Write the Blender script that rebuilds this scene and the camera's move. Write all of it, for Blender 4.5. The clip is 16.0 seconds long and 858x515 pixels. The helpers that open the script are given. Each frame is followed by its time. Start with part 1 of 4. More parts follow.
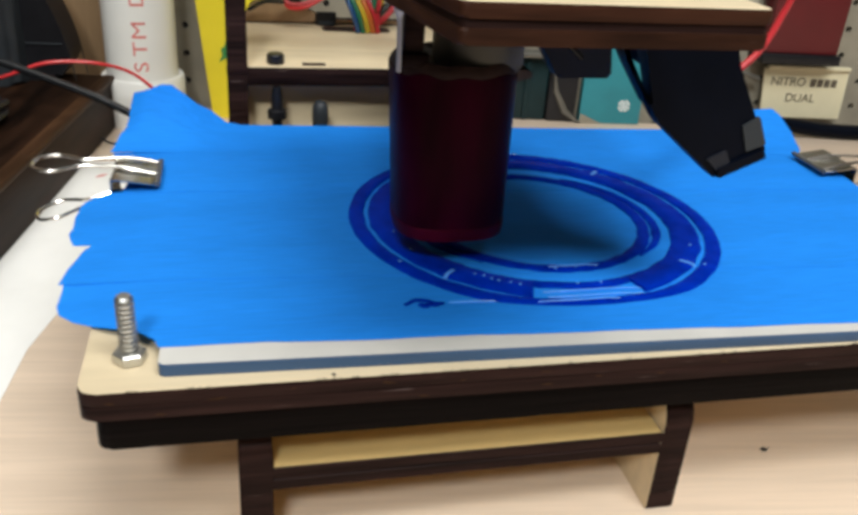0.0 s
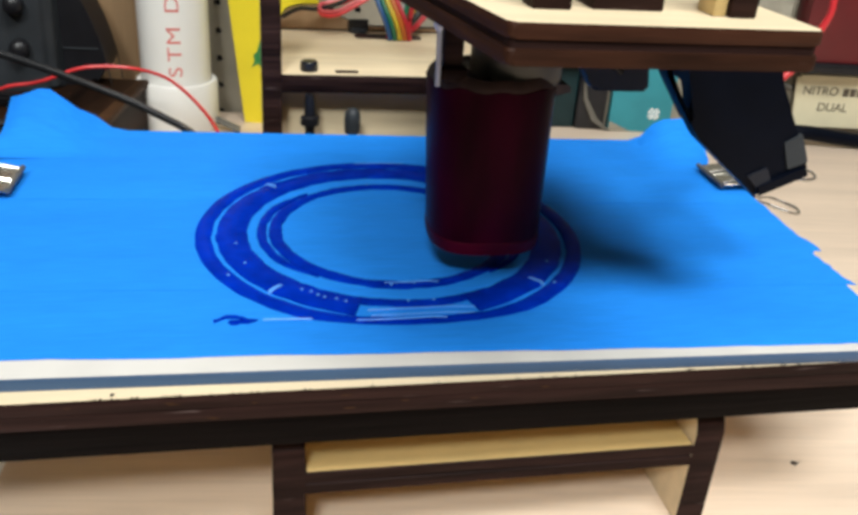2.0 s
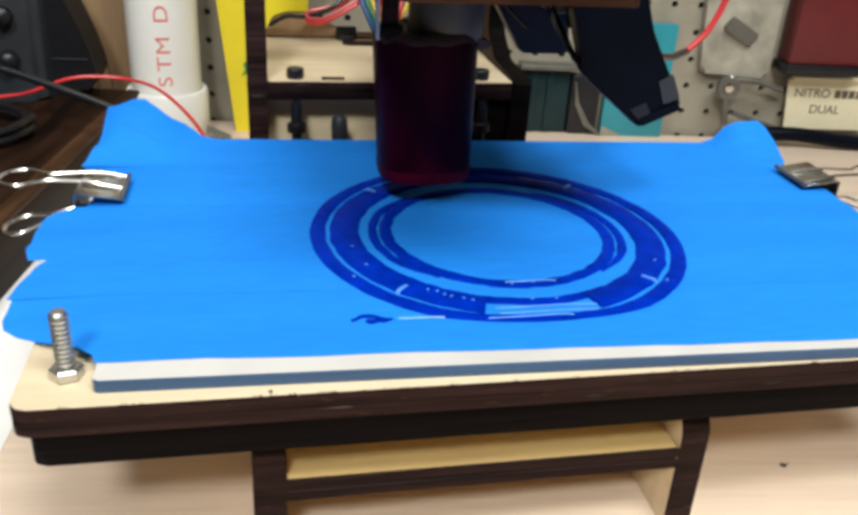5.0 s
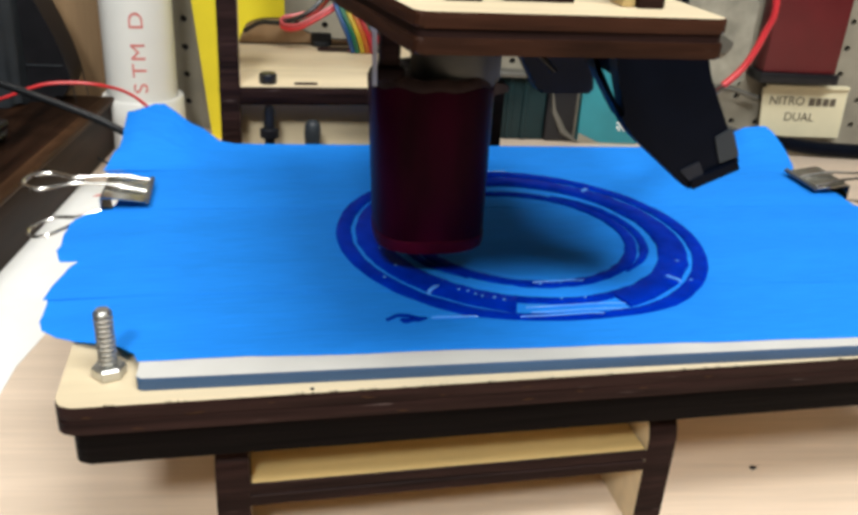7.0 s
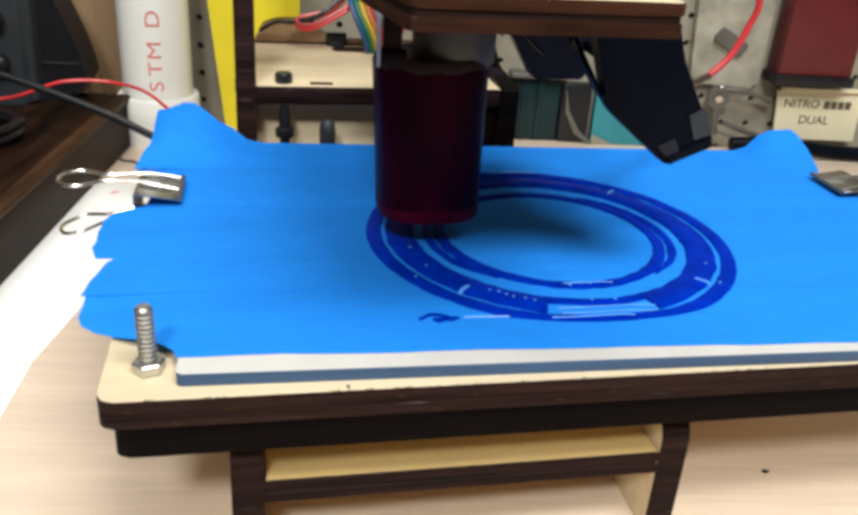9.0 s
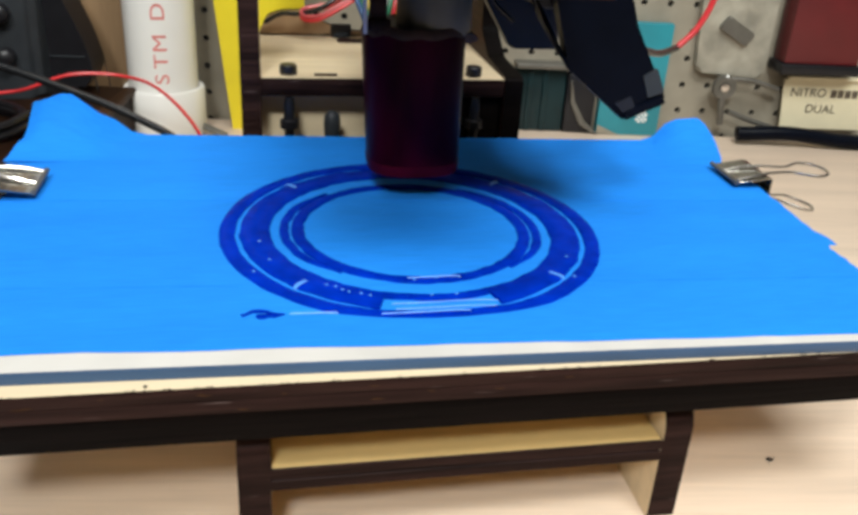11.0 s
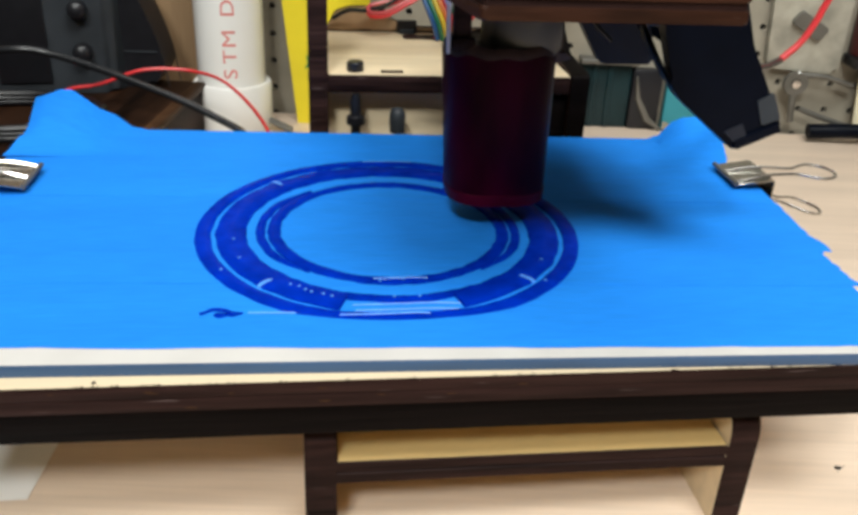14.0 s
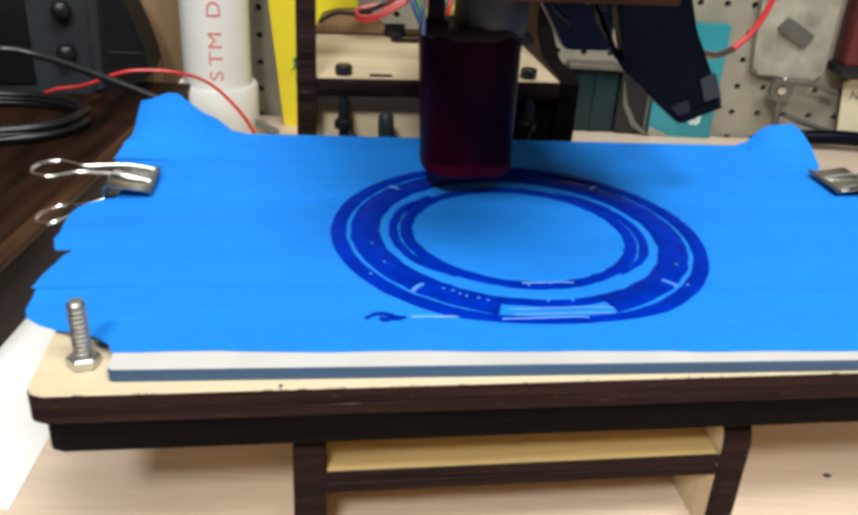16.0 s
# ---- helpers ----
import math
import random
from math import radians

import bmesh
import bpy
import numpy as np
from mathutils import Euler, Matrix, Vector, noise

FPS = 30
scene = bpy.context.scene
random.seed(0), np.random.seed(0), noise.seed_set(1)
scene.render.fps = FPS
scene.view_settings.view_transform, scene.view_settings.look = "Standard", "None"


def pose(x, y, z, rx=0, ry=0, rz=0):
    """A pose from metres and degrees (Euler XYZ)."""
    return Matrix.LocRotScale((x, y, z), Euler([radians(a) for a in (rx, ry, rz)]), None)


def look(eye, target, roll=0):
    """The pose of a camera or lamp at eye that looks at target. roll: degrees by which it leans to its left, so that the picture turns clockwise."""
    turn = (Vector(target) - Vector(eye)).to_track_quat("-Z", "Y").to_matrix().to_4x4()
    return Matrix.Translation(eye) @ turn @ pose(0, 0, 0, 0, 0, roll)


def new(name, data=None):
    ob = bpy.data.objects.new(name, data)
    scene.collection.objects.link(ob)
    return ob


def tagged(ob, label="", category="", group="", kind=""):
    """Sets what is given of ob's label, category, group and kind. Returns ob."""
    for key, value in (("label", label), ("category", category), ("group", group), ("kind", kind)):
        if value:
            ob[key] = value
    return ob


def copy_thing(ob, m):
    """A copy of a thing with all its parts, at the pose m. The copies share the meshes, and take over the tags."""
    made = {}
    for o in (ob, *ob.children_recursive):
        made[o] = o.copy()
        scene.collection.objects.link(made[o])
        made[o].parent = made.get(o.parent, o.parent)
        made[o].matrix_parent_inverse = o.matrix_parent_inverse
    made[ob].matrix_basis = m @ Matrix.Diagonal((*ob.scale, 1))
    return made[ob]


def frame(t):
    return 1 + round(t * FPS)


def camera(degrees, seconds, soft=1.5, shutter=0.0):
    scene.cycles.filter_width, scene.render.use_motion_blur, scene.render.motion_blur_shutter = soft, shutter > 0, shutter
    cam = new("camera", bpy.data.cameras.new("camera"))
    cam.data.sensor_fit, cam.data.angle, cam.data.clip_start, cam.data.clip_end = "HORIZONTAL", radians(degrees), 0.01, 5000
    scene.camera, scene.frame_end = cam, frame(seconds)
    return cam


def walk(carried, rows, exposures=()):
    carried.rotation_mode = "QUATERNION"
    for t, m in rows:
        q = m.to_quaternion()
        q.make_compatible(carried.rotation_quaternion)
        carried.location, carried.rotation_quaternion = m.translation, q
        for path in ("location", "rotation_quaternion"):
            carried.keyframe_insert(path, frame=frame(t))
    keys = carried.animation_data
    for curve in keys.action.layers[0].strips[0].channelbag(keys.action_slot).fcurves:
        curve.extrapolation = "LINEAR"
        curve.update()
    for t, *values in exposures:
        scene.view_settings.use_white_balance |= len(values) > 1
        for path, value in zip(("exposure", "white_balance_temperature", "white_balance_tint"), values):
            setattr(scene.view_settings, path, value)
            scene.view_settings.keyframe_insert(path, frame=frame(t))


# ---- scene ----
cam = camera(53.83, 16.0, soft=3.5, shutter=0.4)
CAMERA = [  # seconds, x, y, z, pitch, roll, yaw
    (0.0, -0.0428, -0.3444, 0.2487, -26.74, -3.79, -12.24),
    (0.5, -0.0412, -0.3461, 0.2468, -26.65, -3.41, -12.21),
    (1.0, -0.0429, -0.3451, 0.2484, -26.64, -3.84, -11.94),
    (1.5, -0.0435, -0.3453, 0.2490, -26.73, -3.93, -11.44),
    (2.0, -0.0470, -0.3453, 0.2516, -26.61, -3.77, -10.47),
    (2.5, -0.0476, -0.3454, 0.2516, -26.82, -2.89, -8.99),
    (3.0, -0.0471, -0.3454, 0.2512, -26.86, -2.68, -8.92),
    (3.5, -0.0476, -0.3449, 0.2509, -26.91, -3.04, -8.93),
    (6.0, -0.0323, -0.3482, 0.2480, -25.22, -3.28, -11.75),
    (6.5, -0.0316, -0.3491, 0.2471, -25.03, -3.61, -11.82),
    (7.0, -0.0314, -0.3482, 0.2471, -25.27, -3.41, -11.62),
    (7.5, -0.0322, -0.3493, 0.2477, -25.34, -3.37, -11.32),
    (8.0, -0.0325, -0.3496, 0.2472, -25.54, -3.07, -11.01),
    (8.5, -0.0327, -0.3498, 0.2479, -25.42, -3.31, -10.88),
    (9.0, -0.0336, -0.3490, 0.2481, -25.37, -3.63, -10.76),
    (9.5, -0.0321, -0.3500, 0.2474, -25.44, -3.43, -11.03),
    (12.0, -0.0342, -0.3511, 0.2491, -26.36, -2.35, -8.36),
    (12.5, -0.0363, -0.3515, 0.2510, -26.67, -1.98, -6.74),
    (13.0, -0.0361, -0.3525, 0.2496, -27.08, -2.02, -6.42),
    (13.5, -0.0362, -0.3526, 0.2508, -26.84, -2.42, -6.71),
    (14.0, -0.0368, -0.3517, 0.2515, -26.65, -2.39, -6.57),
    (14.5, -0.0389, -0.3471, 0.2519, -26.22, -2.71, -6.97),
    (15.0, -0.0391, -0.3480, 0.2504, -26.12, -2.77, -7.40),
    (15.5, -0.0394, -0.3485, 0.2501, -26.32, -2.91, -7.51),
    (16.0, -0.0393, -0.3477, 0.2517, -26.47, -3.08, -7.47),
]
TRAVEL = [  # seconds, bed along x, arm along y
    (0.0, 0.0926, -0.0308),
    (0.5, 0.0689, -0.0512),
    (1.0, 0.0478, -0.0528),
    (1.5, 0.0273, -0.0503),
    (2.0, 0.0100, -0.0346),
    (2.5, -0.0004, -0.0155),
    (3.0, -0.0009, 0.0058),
    (3.5, 0.0071, 0.0234),
    (4.0, 0.0205, 0.0420),
    (4.5, 0.0427, 0.0500),
    (5.0, 0.0675, 0.0465),
    (5.5, 0.0874, 0.0325),
    (6.0, 0.0967, 0.0113),
    (6.5, 0.0993, -0.0096),
    (7.0, 0.0936, -0.0276),
    (7.5, 0.0788, -0.0436),
    (7.9, 0.0714, -0.0482),
    (8.0, 0.0697, -0.0481),
    (8.1, 0.0845, -0.0320),
    (8.2, 0.0972, -0.0236),
    (8.5, 0.0993, -0.0187),
    (9.0, 0.1006, 0.0035),
    (9.5, 0.0922, 0.0237),
    (10.0, 0.0797, 0.0400),
    (10.5, 0.0578, 0.0500),
    (11.0, 0.0326, 0.0485),
    (11.5, 0.0117, 0.0360),
    (12.0, 0.0007, 0.0203),
    (12.5, -0.0042, -0.0027),
    (12.7, -0.0030, -0.0090),
    (13.0, -0.0009, -0.0244),
    (13.5, -0.0081, -0.0095),
    (14.0, -0.0080, 0.0106),
    (14.5, 0.0000, 0.0298),
    (15.0, 0.0145, 0.0452),
    (15.5, 0.0347, 0.0529),
    (16.0, 0.0567, 0.0545),
]

walk(cam, [(t, pose(x, y, z, 90 + p, r, w)) for t, x, y, z, p, r, w in CAMERA],
     [(0.0, -0.22), (0.5, -0.06), (1.0, 0.06), (3.5, 0.08), (6.0, 0.04), (6.5, -0.04), (7.2, 0.02), (8.0, 0.18), (8.6, 0.10), (9.5, 0.06), (12.0, 0.04), (16.0, 0.04)])

# ---------------------------------------------------------------- light
scene.view_settings.exposure = 0.0
world = bpy.data.worlds.new("room_air")
scene.world = world
world.use_nodes = True
world.node_tree.nodes["Background"].inputs[0].default_value = (1.0, 0.93, 0.85, 1)
world.node_tree.nodes["Background"].inputs[1].default_value = 0.003


def lamp(name, eye, target, size, watts, colour):
    data = bpy.data.lights.new(name, "AREA")
    data.shape, data.size, data.size_y = "RECTANGLE", size[0], size[1]
    data.energy, data.color = watts, colour
    ob = new(name, data)
    ob.matrix_world = look(eye, target)
    return ob


lamp("ceiling_light", (-0.46, -1.46, 1.55), (0.05, -0.05, 0.12), (0.34, 0.24), 27.0, (0.965, 0.985, 0.95))
lamp("third_ceiling_light", (0.36, -0.80, 1.55), (0.05, -0.02, 0.09), (0.80, 0.36), 25.0, (0.965, 0.985, 0.95))
lamp("second_ceiling_light", (-0.20, -0.20, 1.55), (-0.10, 0.0, 0.0), (1.10, 0.50), 8.5, (1.0, 0.97, 0.92))


# ---------------------------------------------------------------- materials
def mat(name, colour, rough=0.5, metal=0.0, grain=60.0, vary=0.15, bump=0.1, stretch=(1, 1, 1), stain=6.0, coat=0.0, spots=0.0,
        transmission=0.0, object_space=True, spec=0.5):
    """A surface whose colour and relief vary at two scales."""
    m = bpy.data.materials.new(name)
    m.use_nodes = True
    nt = m.node_tree
    b = nt.nodes["Principled BSDF"]
    co = nt.nodes.new("ShaderNodeTexCoord")
    mp = nt.nodes.new("ShaderNodeMapping")
    mp.inputs["Scale"].default_value = stretch
    nt.links.new(co.outputs["Object" if object_space else "Generated"], mp.inputs[0])
    fine, wide = nt.nodes.new("ShaderNodeTexNoise"), nt.nodes.new("ShaderNodeTexNoise")
    fine.inputs["Scale"].default_value, fine.inputs["Detail"].default_value = grain, 6
    wide.inputs["Scale"].default_value, wide.inputs["Detail"].default_value = stain, 3
    nt.links.new(mp.outputs[0], fine.inputs[0])
    nt.links.new(mp.outputs[0], wide.inputs[0])
    add = nt.nodes.new("ShaderNodeMath")
    add.operation = "ADD"
    nt.links.new(fine.outputs[0], add.inputs[0])
    nt.links.new(wide.outputs[0], add.inputs[1])
    rng = nt.nodes.new("ShaderNodeMapRange")
    rng.inputs["From Min"].default_value, rng.inputs["From Max"].default_value = 0.7, 1.3
    rng.inputs["To Min"].default_value, rng.inputs["To Max"].default_value = 1 - vary, 1 + vary
    nt.links.new(add.outputs[0], rng.inputs[0])
    mul = nt.nodes.new("ShaderNodeMix")
    mul.data_type, mul.blend_type = "RGBA", "MULTIPLY"
    mul.inputs[0].default_value = 1
    mul.inputs[6].default_value = (*colour, 1)
    nt.links.new(rng.outputs[0], mul.inputs[7])
    colour_out = mul.outputs[2]
    if spots:                     # pale specks and chips
        chip = nt.nodes.new("ShaderNodeTexNoise")
        chip.inputs["Scale"].default_value, chip.inputs["Detail"].default_value = 170, 3
        nt.links.new(mp.outputs[0], chip.inputs[0])
        ramp = nt.nodes.new("ShaderNodeMapRange")
        ramp.inputs["From Min"].default_value, ramp.inputs["From Max"].default_value = 0.74 - spots, 0.80 - spots
        nt.links.new(chip.outputs[0], ramp.inputs[0])
        fleck = nt.nodes.new("ShaderNodeMix")
        fleck.data_type = "RGBA"
        fleck.inputs[7].default_value = (*[min(0.6, c * 3 + 0.05) for c in colour], 1)
        nt.links.new(ramp.outputs[0], fleck.inputs[0])
        nt.links.new(colour_out, fleck.inputs[6])
        colour_out = fleck.outputs[2]
    nt.links.new(colour_out, b.inputs["Base Color"])
    b.inputs["Roughness"].default_value, b.inputs["Metallic"].default_value = rough, metal
    b.inputs["Coat Weight"].default_value = coat
    b.inputs["Transmission Weight"].default_value = transmission
    b.inputs["Specular IOR Level"].default_value = spec
    if bump:
        bp = nt.nodes.new("ShaderNodeBump")
        bp.inputs["Strength"].default_value, bp.inputs["Distance"].default_value = bump, 0.001
        nt.links.new(fine.outputs[0], bp.inputs["Height"])
        nt.links.new(bp.outputs[0], b.inputs["Normal"])
    return m


PLY = mat("birch_plywood", (0.67, 0.55, 0.37), 0.55, grain=40, vary=0.12, stretch=(0.35, 4, 4), stain=9)
SHELF_PLY = mat("yellowed_plywood", (0.50, 0.36, 0.155), 0.5, grain=40, vary=0.16, stretch=(0.35, 4, 4), stain=9)
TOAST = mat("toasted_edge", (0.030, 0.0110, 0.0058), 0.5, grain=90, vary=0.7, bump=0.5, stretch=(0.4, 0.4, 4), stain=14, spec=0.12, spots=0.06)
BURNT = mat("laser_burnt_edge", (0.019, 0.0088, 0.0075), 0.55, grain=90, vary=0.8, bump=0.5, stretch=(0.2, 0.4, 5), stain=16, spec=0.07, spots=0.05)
# near-black copy of the burnt edge, with shade put into the colour
BURNT_SHADED = mat("shaded_burnt_edge", (0.0026, 0.0016, 0.0015), 0.6, grain=90, vary=0.9, bump=0.5, stretch=(0.2, 0.4, 5), stain=16, spec=0.05)
TAPE_BLUE = mat("blue_masking_tape", (0.015, 0.215, 0.75), 0.7, grain=260, vary=0.11, bump=0.14, stretch=(0.25, 2.5, 1), stain=14, spec=0.04)
RESIN = mat("dark_blue_resin", (0.0003, 0.022, 0.36), 0.20, grain=120, vary=0.25, bump=0.5, stain=30, spec=0.007)
PALE_RESIN = mat("pale_resin_and_glint", (0.09, 0.32, 0.80), 0.3, grain=120, vary=0.2, bump=0.3, spec=0.3)
ACRYLIC_TOP = mat("frosted_acrylic", (0.56, 0.545, 0.52), 0.35, grain=50, vary=0.06, stain=12)
ACRYLIC_EDGE = mat("blue_grey_plate_edge", (0.030, 0.085, 0.19), 0.35, grain=70, vary=0.25, stretch=(0.3, 1, 3), stain=20)
STEEL = mat("zinc_steel", (0.60, 0.60, 0.58), 0.42, 1.0, grain=90, vary=0.12, bump=0.1)
SPARK = mat("glint_bead", (0.07, 0.27, 0.72), 0.06, grain=60, vary=0.1, bump=0, coat=1.0)
CHROME = mat("nickel_wire", (0.70, 0.68, 0.65), 0.24, 1.0, grain=60, vary=0.06, bump=0.0)
CLIP_STEEL = mat("tinned_spring_steel", (0.40, 0.395, 0.36), 0.24, 1.0, grain=45, vary=0.15, bump=0.6, stretch=(1, 0.25, 1))
LAMINATE = mat("pale_laminate_worktop", (0.72, 0.575, 0.45), 0.42, grain=45, vary=0.11, bump=0.04, stretch=(0.35, 9, 1), stain=5)
SLATE = mat("slate_plastic", (0.012, 0.014, 0.021), 0.4, grain=60, vary=0.25, bump=0.1, spec=0.25)
PVC = mat("white_pvc", (0.80, 0.79, 0.76), 0.32, grain=40, vary=0.03, bump=0.03)
RED_INK = mat("red_print", (0.70, 0.19, 0.17), 0.5, grain=300, vary=0.25, bump=0)
CUP = mat("dark_red_film", (0.032, 0.0006, 0.0075), 0.35, grain=40, vary=0.6, bump=0.5, stretch=(1, 1, 0.3), stain=45, spec=0.03)
LIT_FILM = mat("lit_red_film", (0.052, 0.0008, 0.009), 0.40, grain=60, vary=0.4, bump=0.05, stain=40, spec=0.06)
RIM = mat("crumpled_brown_rim", (0.050, 0.026, 0.022), 0.6, grain=160, vary=0.5, bump=0.6)
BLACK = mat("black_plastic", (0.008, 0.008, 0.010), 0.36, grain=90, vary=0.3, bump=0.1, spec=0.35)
NAVY = mat("blue_black_housing", (0.0013, 0.0023, 0.0058), 0.38, grain=80, vary=0.3, bump=0.1, spec=0.09)
GREY = mat("dark_grey_plastic", (0.025, 0.029, 0.034), 0.45, grain=60, vary=0.25, bump=0.1, spec=0.3)
MOTOR = mat("grey_motor_can", (0.13, 0.125, 0.11), 0.45, 0.5, grain=70, vary=0.2, bump=0.1)
PEG = mat("grey_pegboard", (0.255, 0.23, 0.18), 0.55, grain=40, vary=0.2, bump=0.1, stain=11)
WORN = mat("worn_walnut_edge", (0.058, 0.028, 0.014), 0.5, grain=30, vary=0.8, bump=0.3, stretch=(3, 0.35, 3), stain=18, spec=0.06)
DARKWOOD = mat("dark_walnut_wood", (0.021, 0.0095, 0.0052), 0.5, grain=30, vary=0.7, bump=0.3, stretch=(3, 0.35, 3), stain=8, spec=0.06, spots=0.03)
BROWN = mat("brown_board", (0.30, 0.19, 0.10), 0.6, grain=26, vary=0.2, stretch=(5, 5, 0.5), stain=4)
YELLOW = mat("yellow_card", (0.72, 0.58, 0.02), 0.45, grain=30, vary=0.08, bump=0.03)
GREEN = mat("green_print", (0.03, 0.20, 0.05), 0.5, grain=100, vary=0.2, bump=0)
RED_WIRE = mat("red_wire", (0.60, 0.03, 0.035), 0.35, grain=60, vary=0.1, bump=0)
BLACK_WIRE = mat("black_cable", (0.011, 0.012, 0.014), 0.26, grain=60, vary=0.2, bump=0)
PINK_WIRE = mat("pink_wire", (0.50, 0.07, 0.08), 0.35, grain=60, vary=0.1, bump=0)
TEAL = mat("teal_package", (0.020, 0.21, 0.26), 0.4, grain=40, vary=0.15, bump=0.03)
DARK_TEAL = mat("dark_teal_plastic", (0.0035, 0.016, 0.019), 0.35, grain=50, vary=0.4, bump=0.05, spec=0.3)
CREAM = mat("cream_card", (0.66, 0.60, 0.42), 0.6, grain=50, vary=0.06, bump=0.05)
INK = mat("brown_ink", (0.09, 0.07, 0.05), 0.6, grain=200, vary=0.3, bump=0)
RED_BOX = mat("dark_red_package", (0.095, 0.006, 0.009), 0.4, grain=40, vary=0.15, bump=0.03)
WHITE = mat("grey_paint", (0.12, 0.115, 0.105), 0.7, grain=30, vary=0.05, bump=0.05)
FLOOR = mat("grey_floor", (0.22, 0.20, 0.18), 0.6, grain=20, vary=0.15)
PAPER = mat("white_paper", (0.87, 0.86, 0.84), 0.7, grain=60, vary=0.03, bump=0.04)
PLASTIC = mat("clear_blister_plastic", (0.26, 0.245, 0.20), 0.2, grain=30, vary=0.45, bump=0.6, stain=40)
TUBE = mat("milky_tube", (0.55, 0.57, 0.66), 0.2, grain=60, vary=0.1, bump=0)
WIRES = {"blue_wire": (0.012, 0.07, 0.22), "green_wire": (0.012, 0.14, 0.07), "yellow_wire": (0.55, 0.40, 0.03),
         "orange_wire": (0.50, 0.13, 0.02), "scarlet_wire": (0.45, 0.02, 0.03), "grey_wire": (0.35, 0.34, 0.33)}
WIRES = {k: mat(k, c, 0.4, grain=60, vary=0.1, bump=0) for k, c in WIRES.items()}


# ---------------------------------------------------------------- shapes
def thing(name, label, category, m=None, group="", kind=""):
    ob = new(name)
    ob.empty_display_size = 0.01
    if m:
        ob.matrix_world = m
    return tagged(ob, label, category, group, kind)


def mesh_of(bm, name, materials, smooth=True):
    bmesh.ops.recalc_face_normals(bm, faces=bm.faces)
    me = bpy.data.meshes.new(name)
    for f in bm.faces:
        f.smooth = smooth
    bm.to_mesh(me)
    bm.free()
    for m in materials if isinstance(materials, (list, tuple)) else [materials]:
        me.materials.append(m)
    if smooth:
        me.set_sharp_from_angle(angle=radians(38))
    return me


def part(name, bm, material, parent, label="", m=None):
    ob = new(name, mesh_of(bm, name, material))
    ob.parent = parent
    if m:
        ob.matrix_local = m
    return tagged(ob, label)


def whole(name, bm, material, label, category, m=None, group="", kind=""):
    ob = new(name, mesh_of(bm, name, material))
    if m:
        ob.matrix_world = m
    return tagged(ob, label, category, group, kind)


def bm_box(x0, x1, y0, y1, z0, z1, bevel=0.0006, segs=2):
    bm = bmesh.new()
    bmesh.ops.create_cube(bm, size=1)
    for v in bm.verts:
        v.co = ((x0 + x1) / 2 + v.co.x * (x1 - x0), (y0 + y1) / 2 + v.co.y * (y1 - y0), (z0 + z1) / 2 + v.co.z * (z1 - z0))
    if bevel:
        bmesh.ops.bevel(bm, geom=bm.edges[:], offset=bevel, segments=segs, profile=0.5, affect="EDGES")
    return bm


def rounded(points, radii, steps=5):
    """A closed outline with its corners rounded."""
    out, n = [], len(points)
    for i, (p, r) in enumerate(zip(points, radii)):
        p = Vector(p)
        if r <= 0:
            out.append(tuple(p))
            continue
        a, b = (Vector(points[i - 1]) - p).normalized() * r, (Vector(points[(i + 1) % n]) - p).normalized() * r
        for k in range(steps + 1):
            s = k / steps
            out.append(tuple(p + a * (1 - s) ** 2 + b * s ** 2))
    return out


def bm_prism(outline, lo, hi, axis="z", bevel=0.0005):
    """An outline in the plane across the axis, drawn out from lo to hi."""
    def put(u, v, w):
        return {"x": (w, u, v), "y": (u, w, v), "z": (u, v, w)}[axis]
    bm = bmesh.new()
    a = [bm.verts.new(put(u, v, lo)) for u, v in outline]
    b = [bm.verts.new(put(u, v, hi)) for u, v in outline]
    caps = [bm.faces.new(a), bm.faces.new(b)]
    n = len(a)
    for i in range(n):
        bm.faces.new((a[i], a[(i + 1) % n], b[(i + 1) % n], b[i]))
    if bevel:
        bmesh.ops.bevel(bm, geom=[e for f in caps for e in f.edges], offset=bevel, segments=1, profile=0.5, affect="EDGES")
    return bm


def two_tone(bm, axis):
    """Faces across the axis keep the first material, cut edges take the second."""
    bm.normal_update()
    k = "xyz".index(axis)
    for f in bm.faces:
        f.material_index = 0 if abs(f.normal[k]) > 0.9 else 1
    return bm


def bm_ply(outline, lo, hi, axis, layers=2):
    """Plywood glued from layers, with a fine groove between them."""
    bm = bmesh.new()
    step = (hi - lo) / layers
    cx, cy = sum(p[0] for p in outline) / len(outline), sum(p[1] for p in outline) / len(outline)
    inset = [(x + (0.0006 if x < cx else -0.0006), y + (0.0006 if y < cy else -0.0006)) for x, y in outline]
    for k in range(layers):
        pieces = [bm_prism(outline, lo + k * step + (0.00016 if k else 0), lo + (k + 1) * step - (0.00016 if k < layers - 1 else 0), axis, 0.0005)]
        if k:
            pieces.append(bm_prism(inset, lo + k * step - 0.0004, lo + k * step + 0.0004, axis, 0))
        for q in pieces:
            me = bpy.data.meshes.new("layer")
            q.to_mesh(me)
            q.free()
            bm.from_mesh(me)
            bpy.data.meshes.remove(me)
    bmesh.ops.recalc_face_normals(bm, faces=bm.faces)
    two_tone(bm, axis)
    k = "xyz".index(axis)
    for f in bm.faces:            # only the two outer faces are bare
        if lo + 0.0008 < f.calc_center_median()[k] < hi - 0.0008:
            f.material_index = 1
    return bm


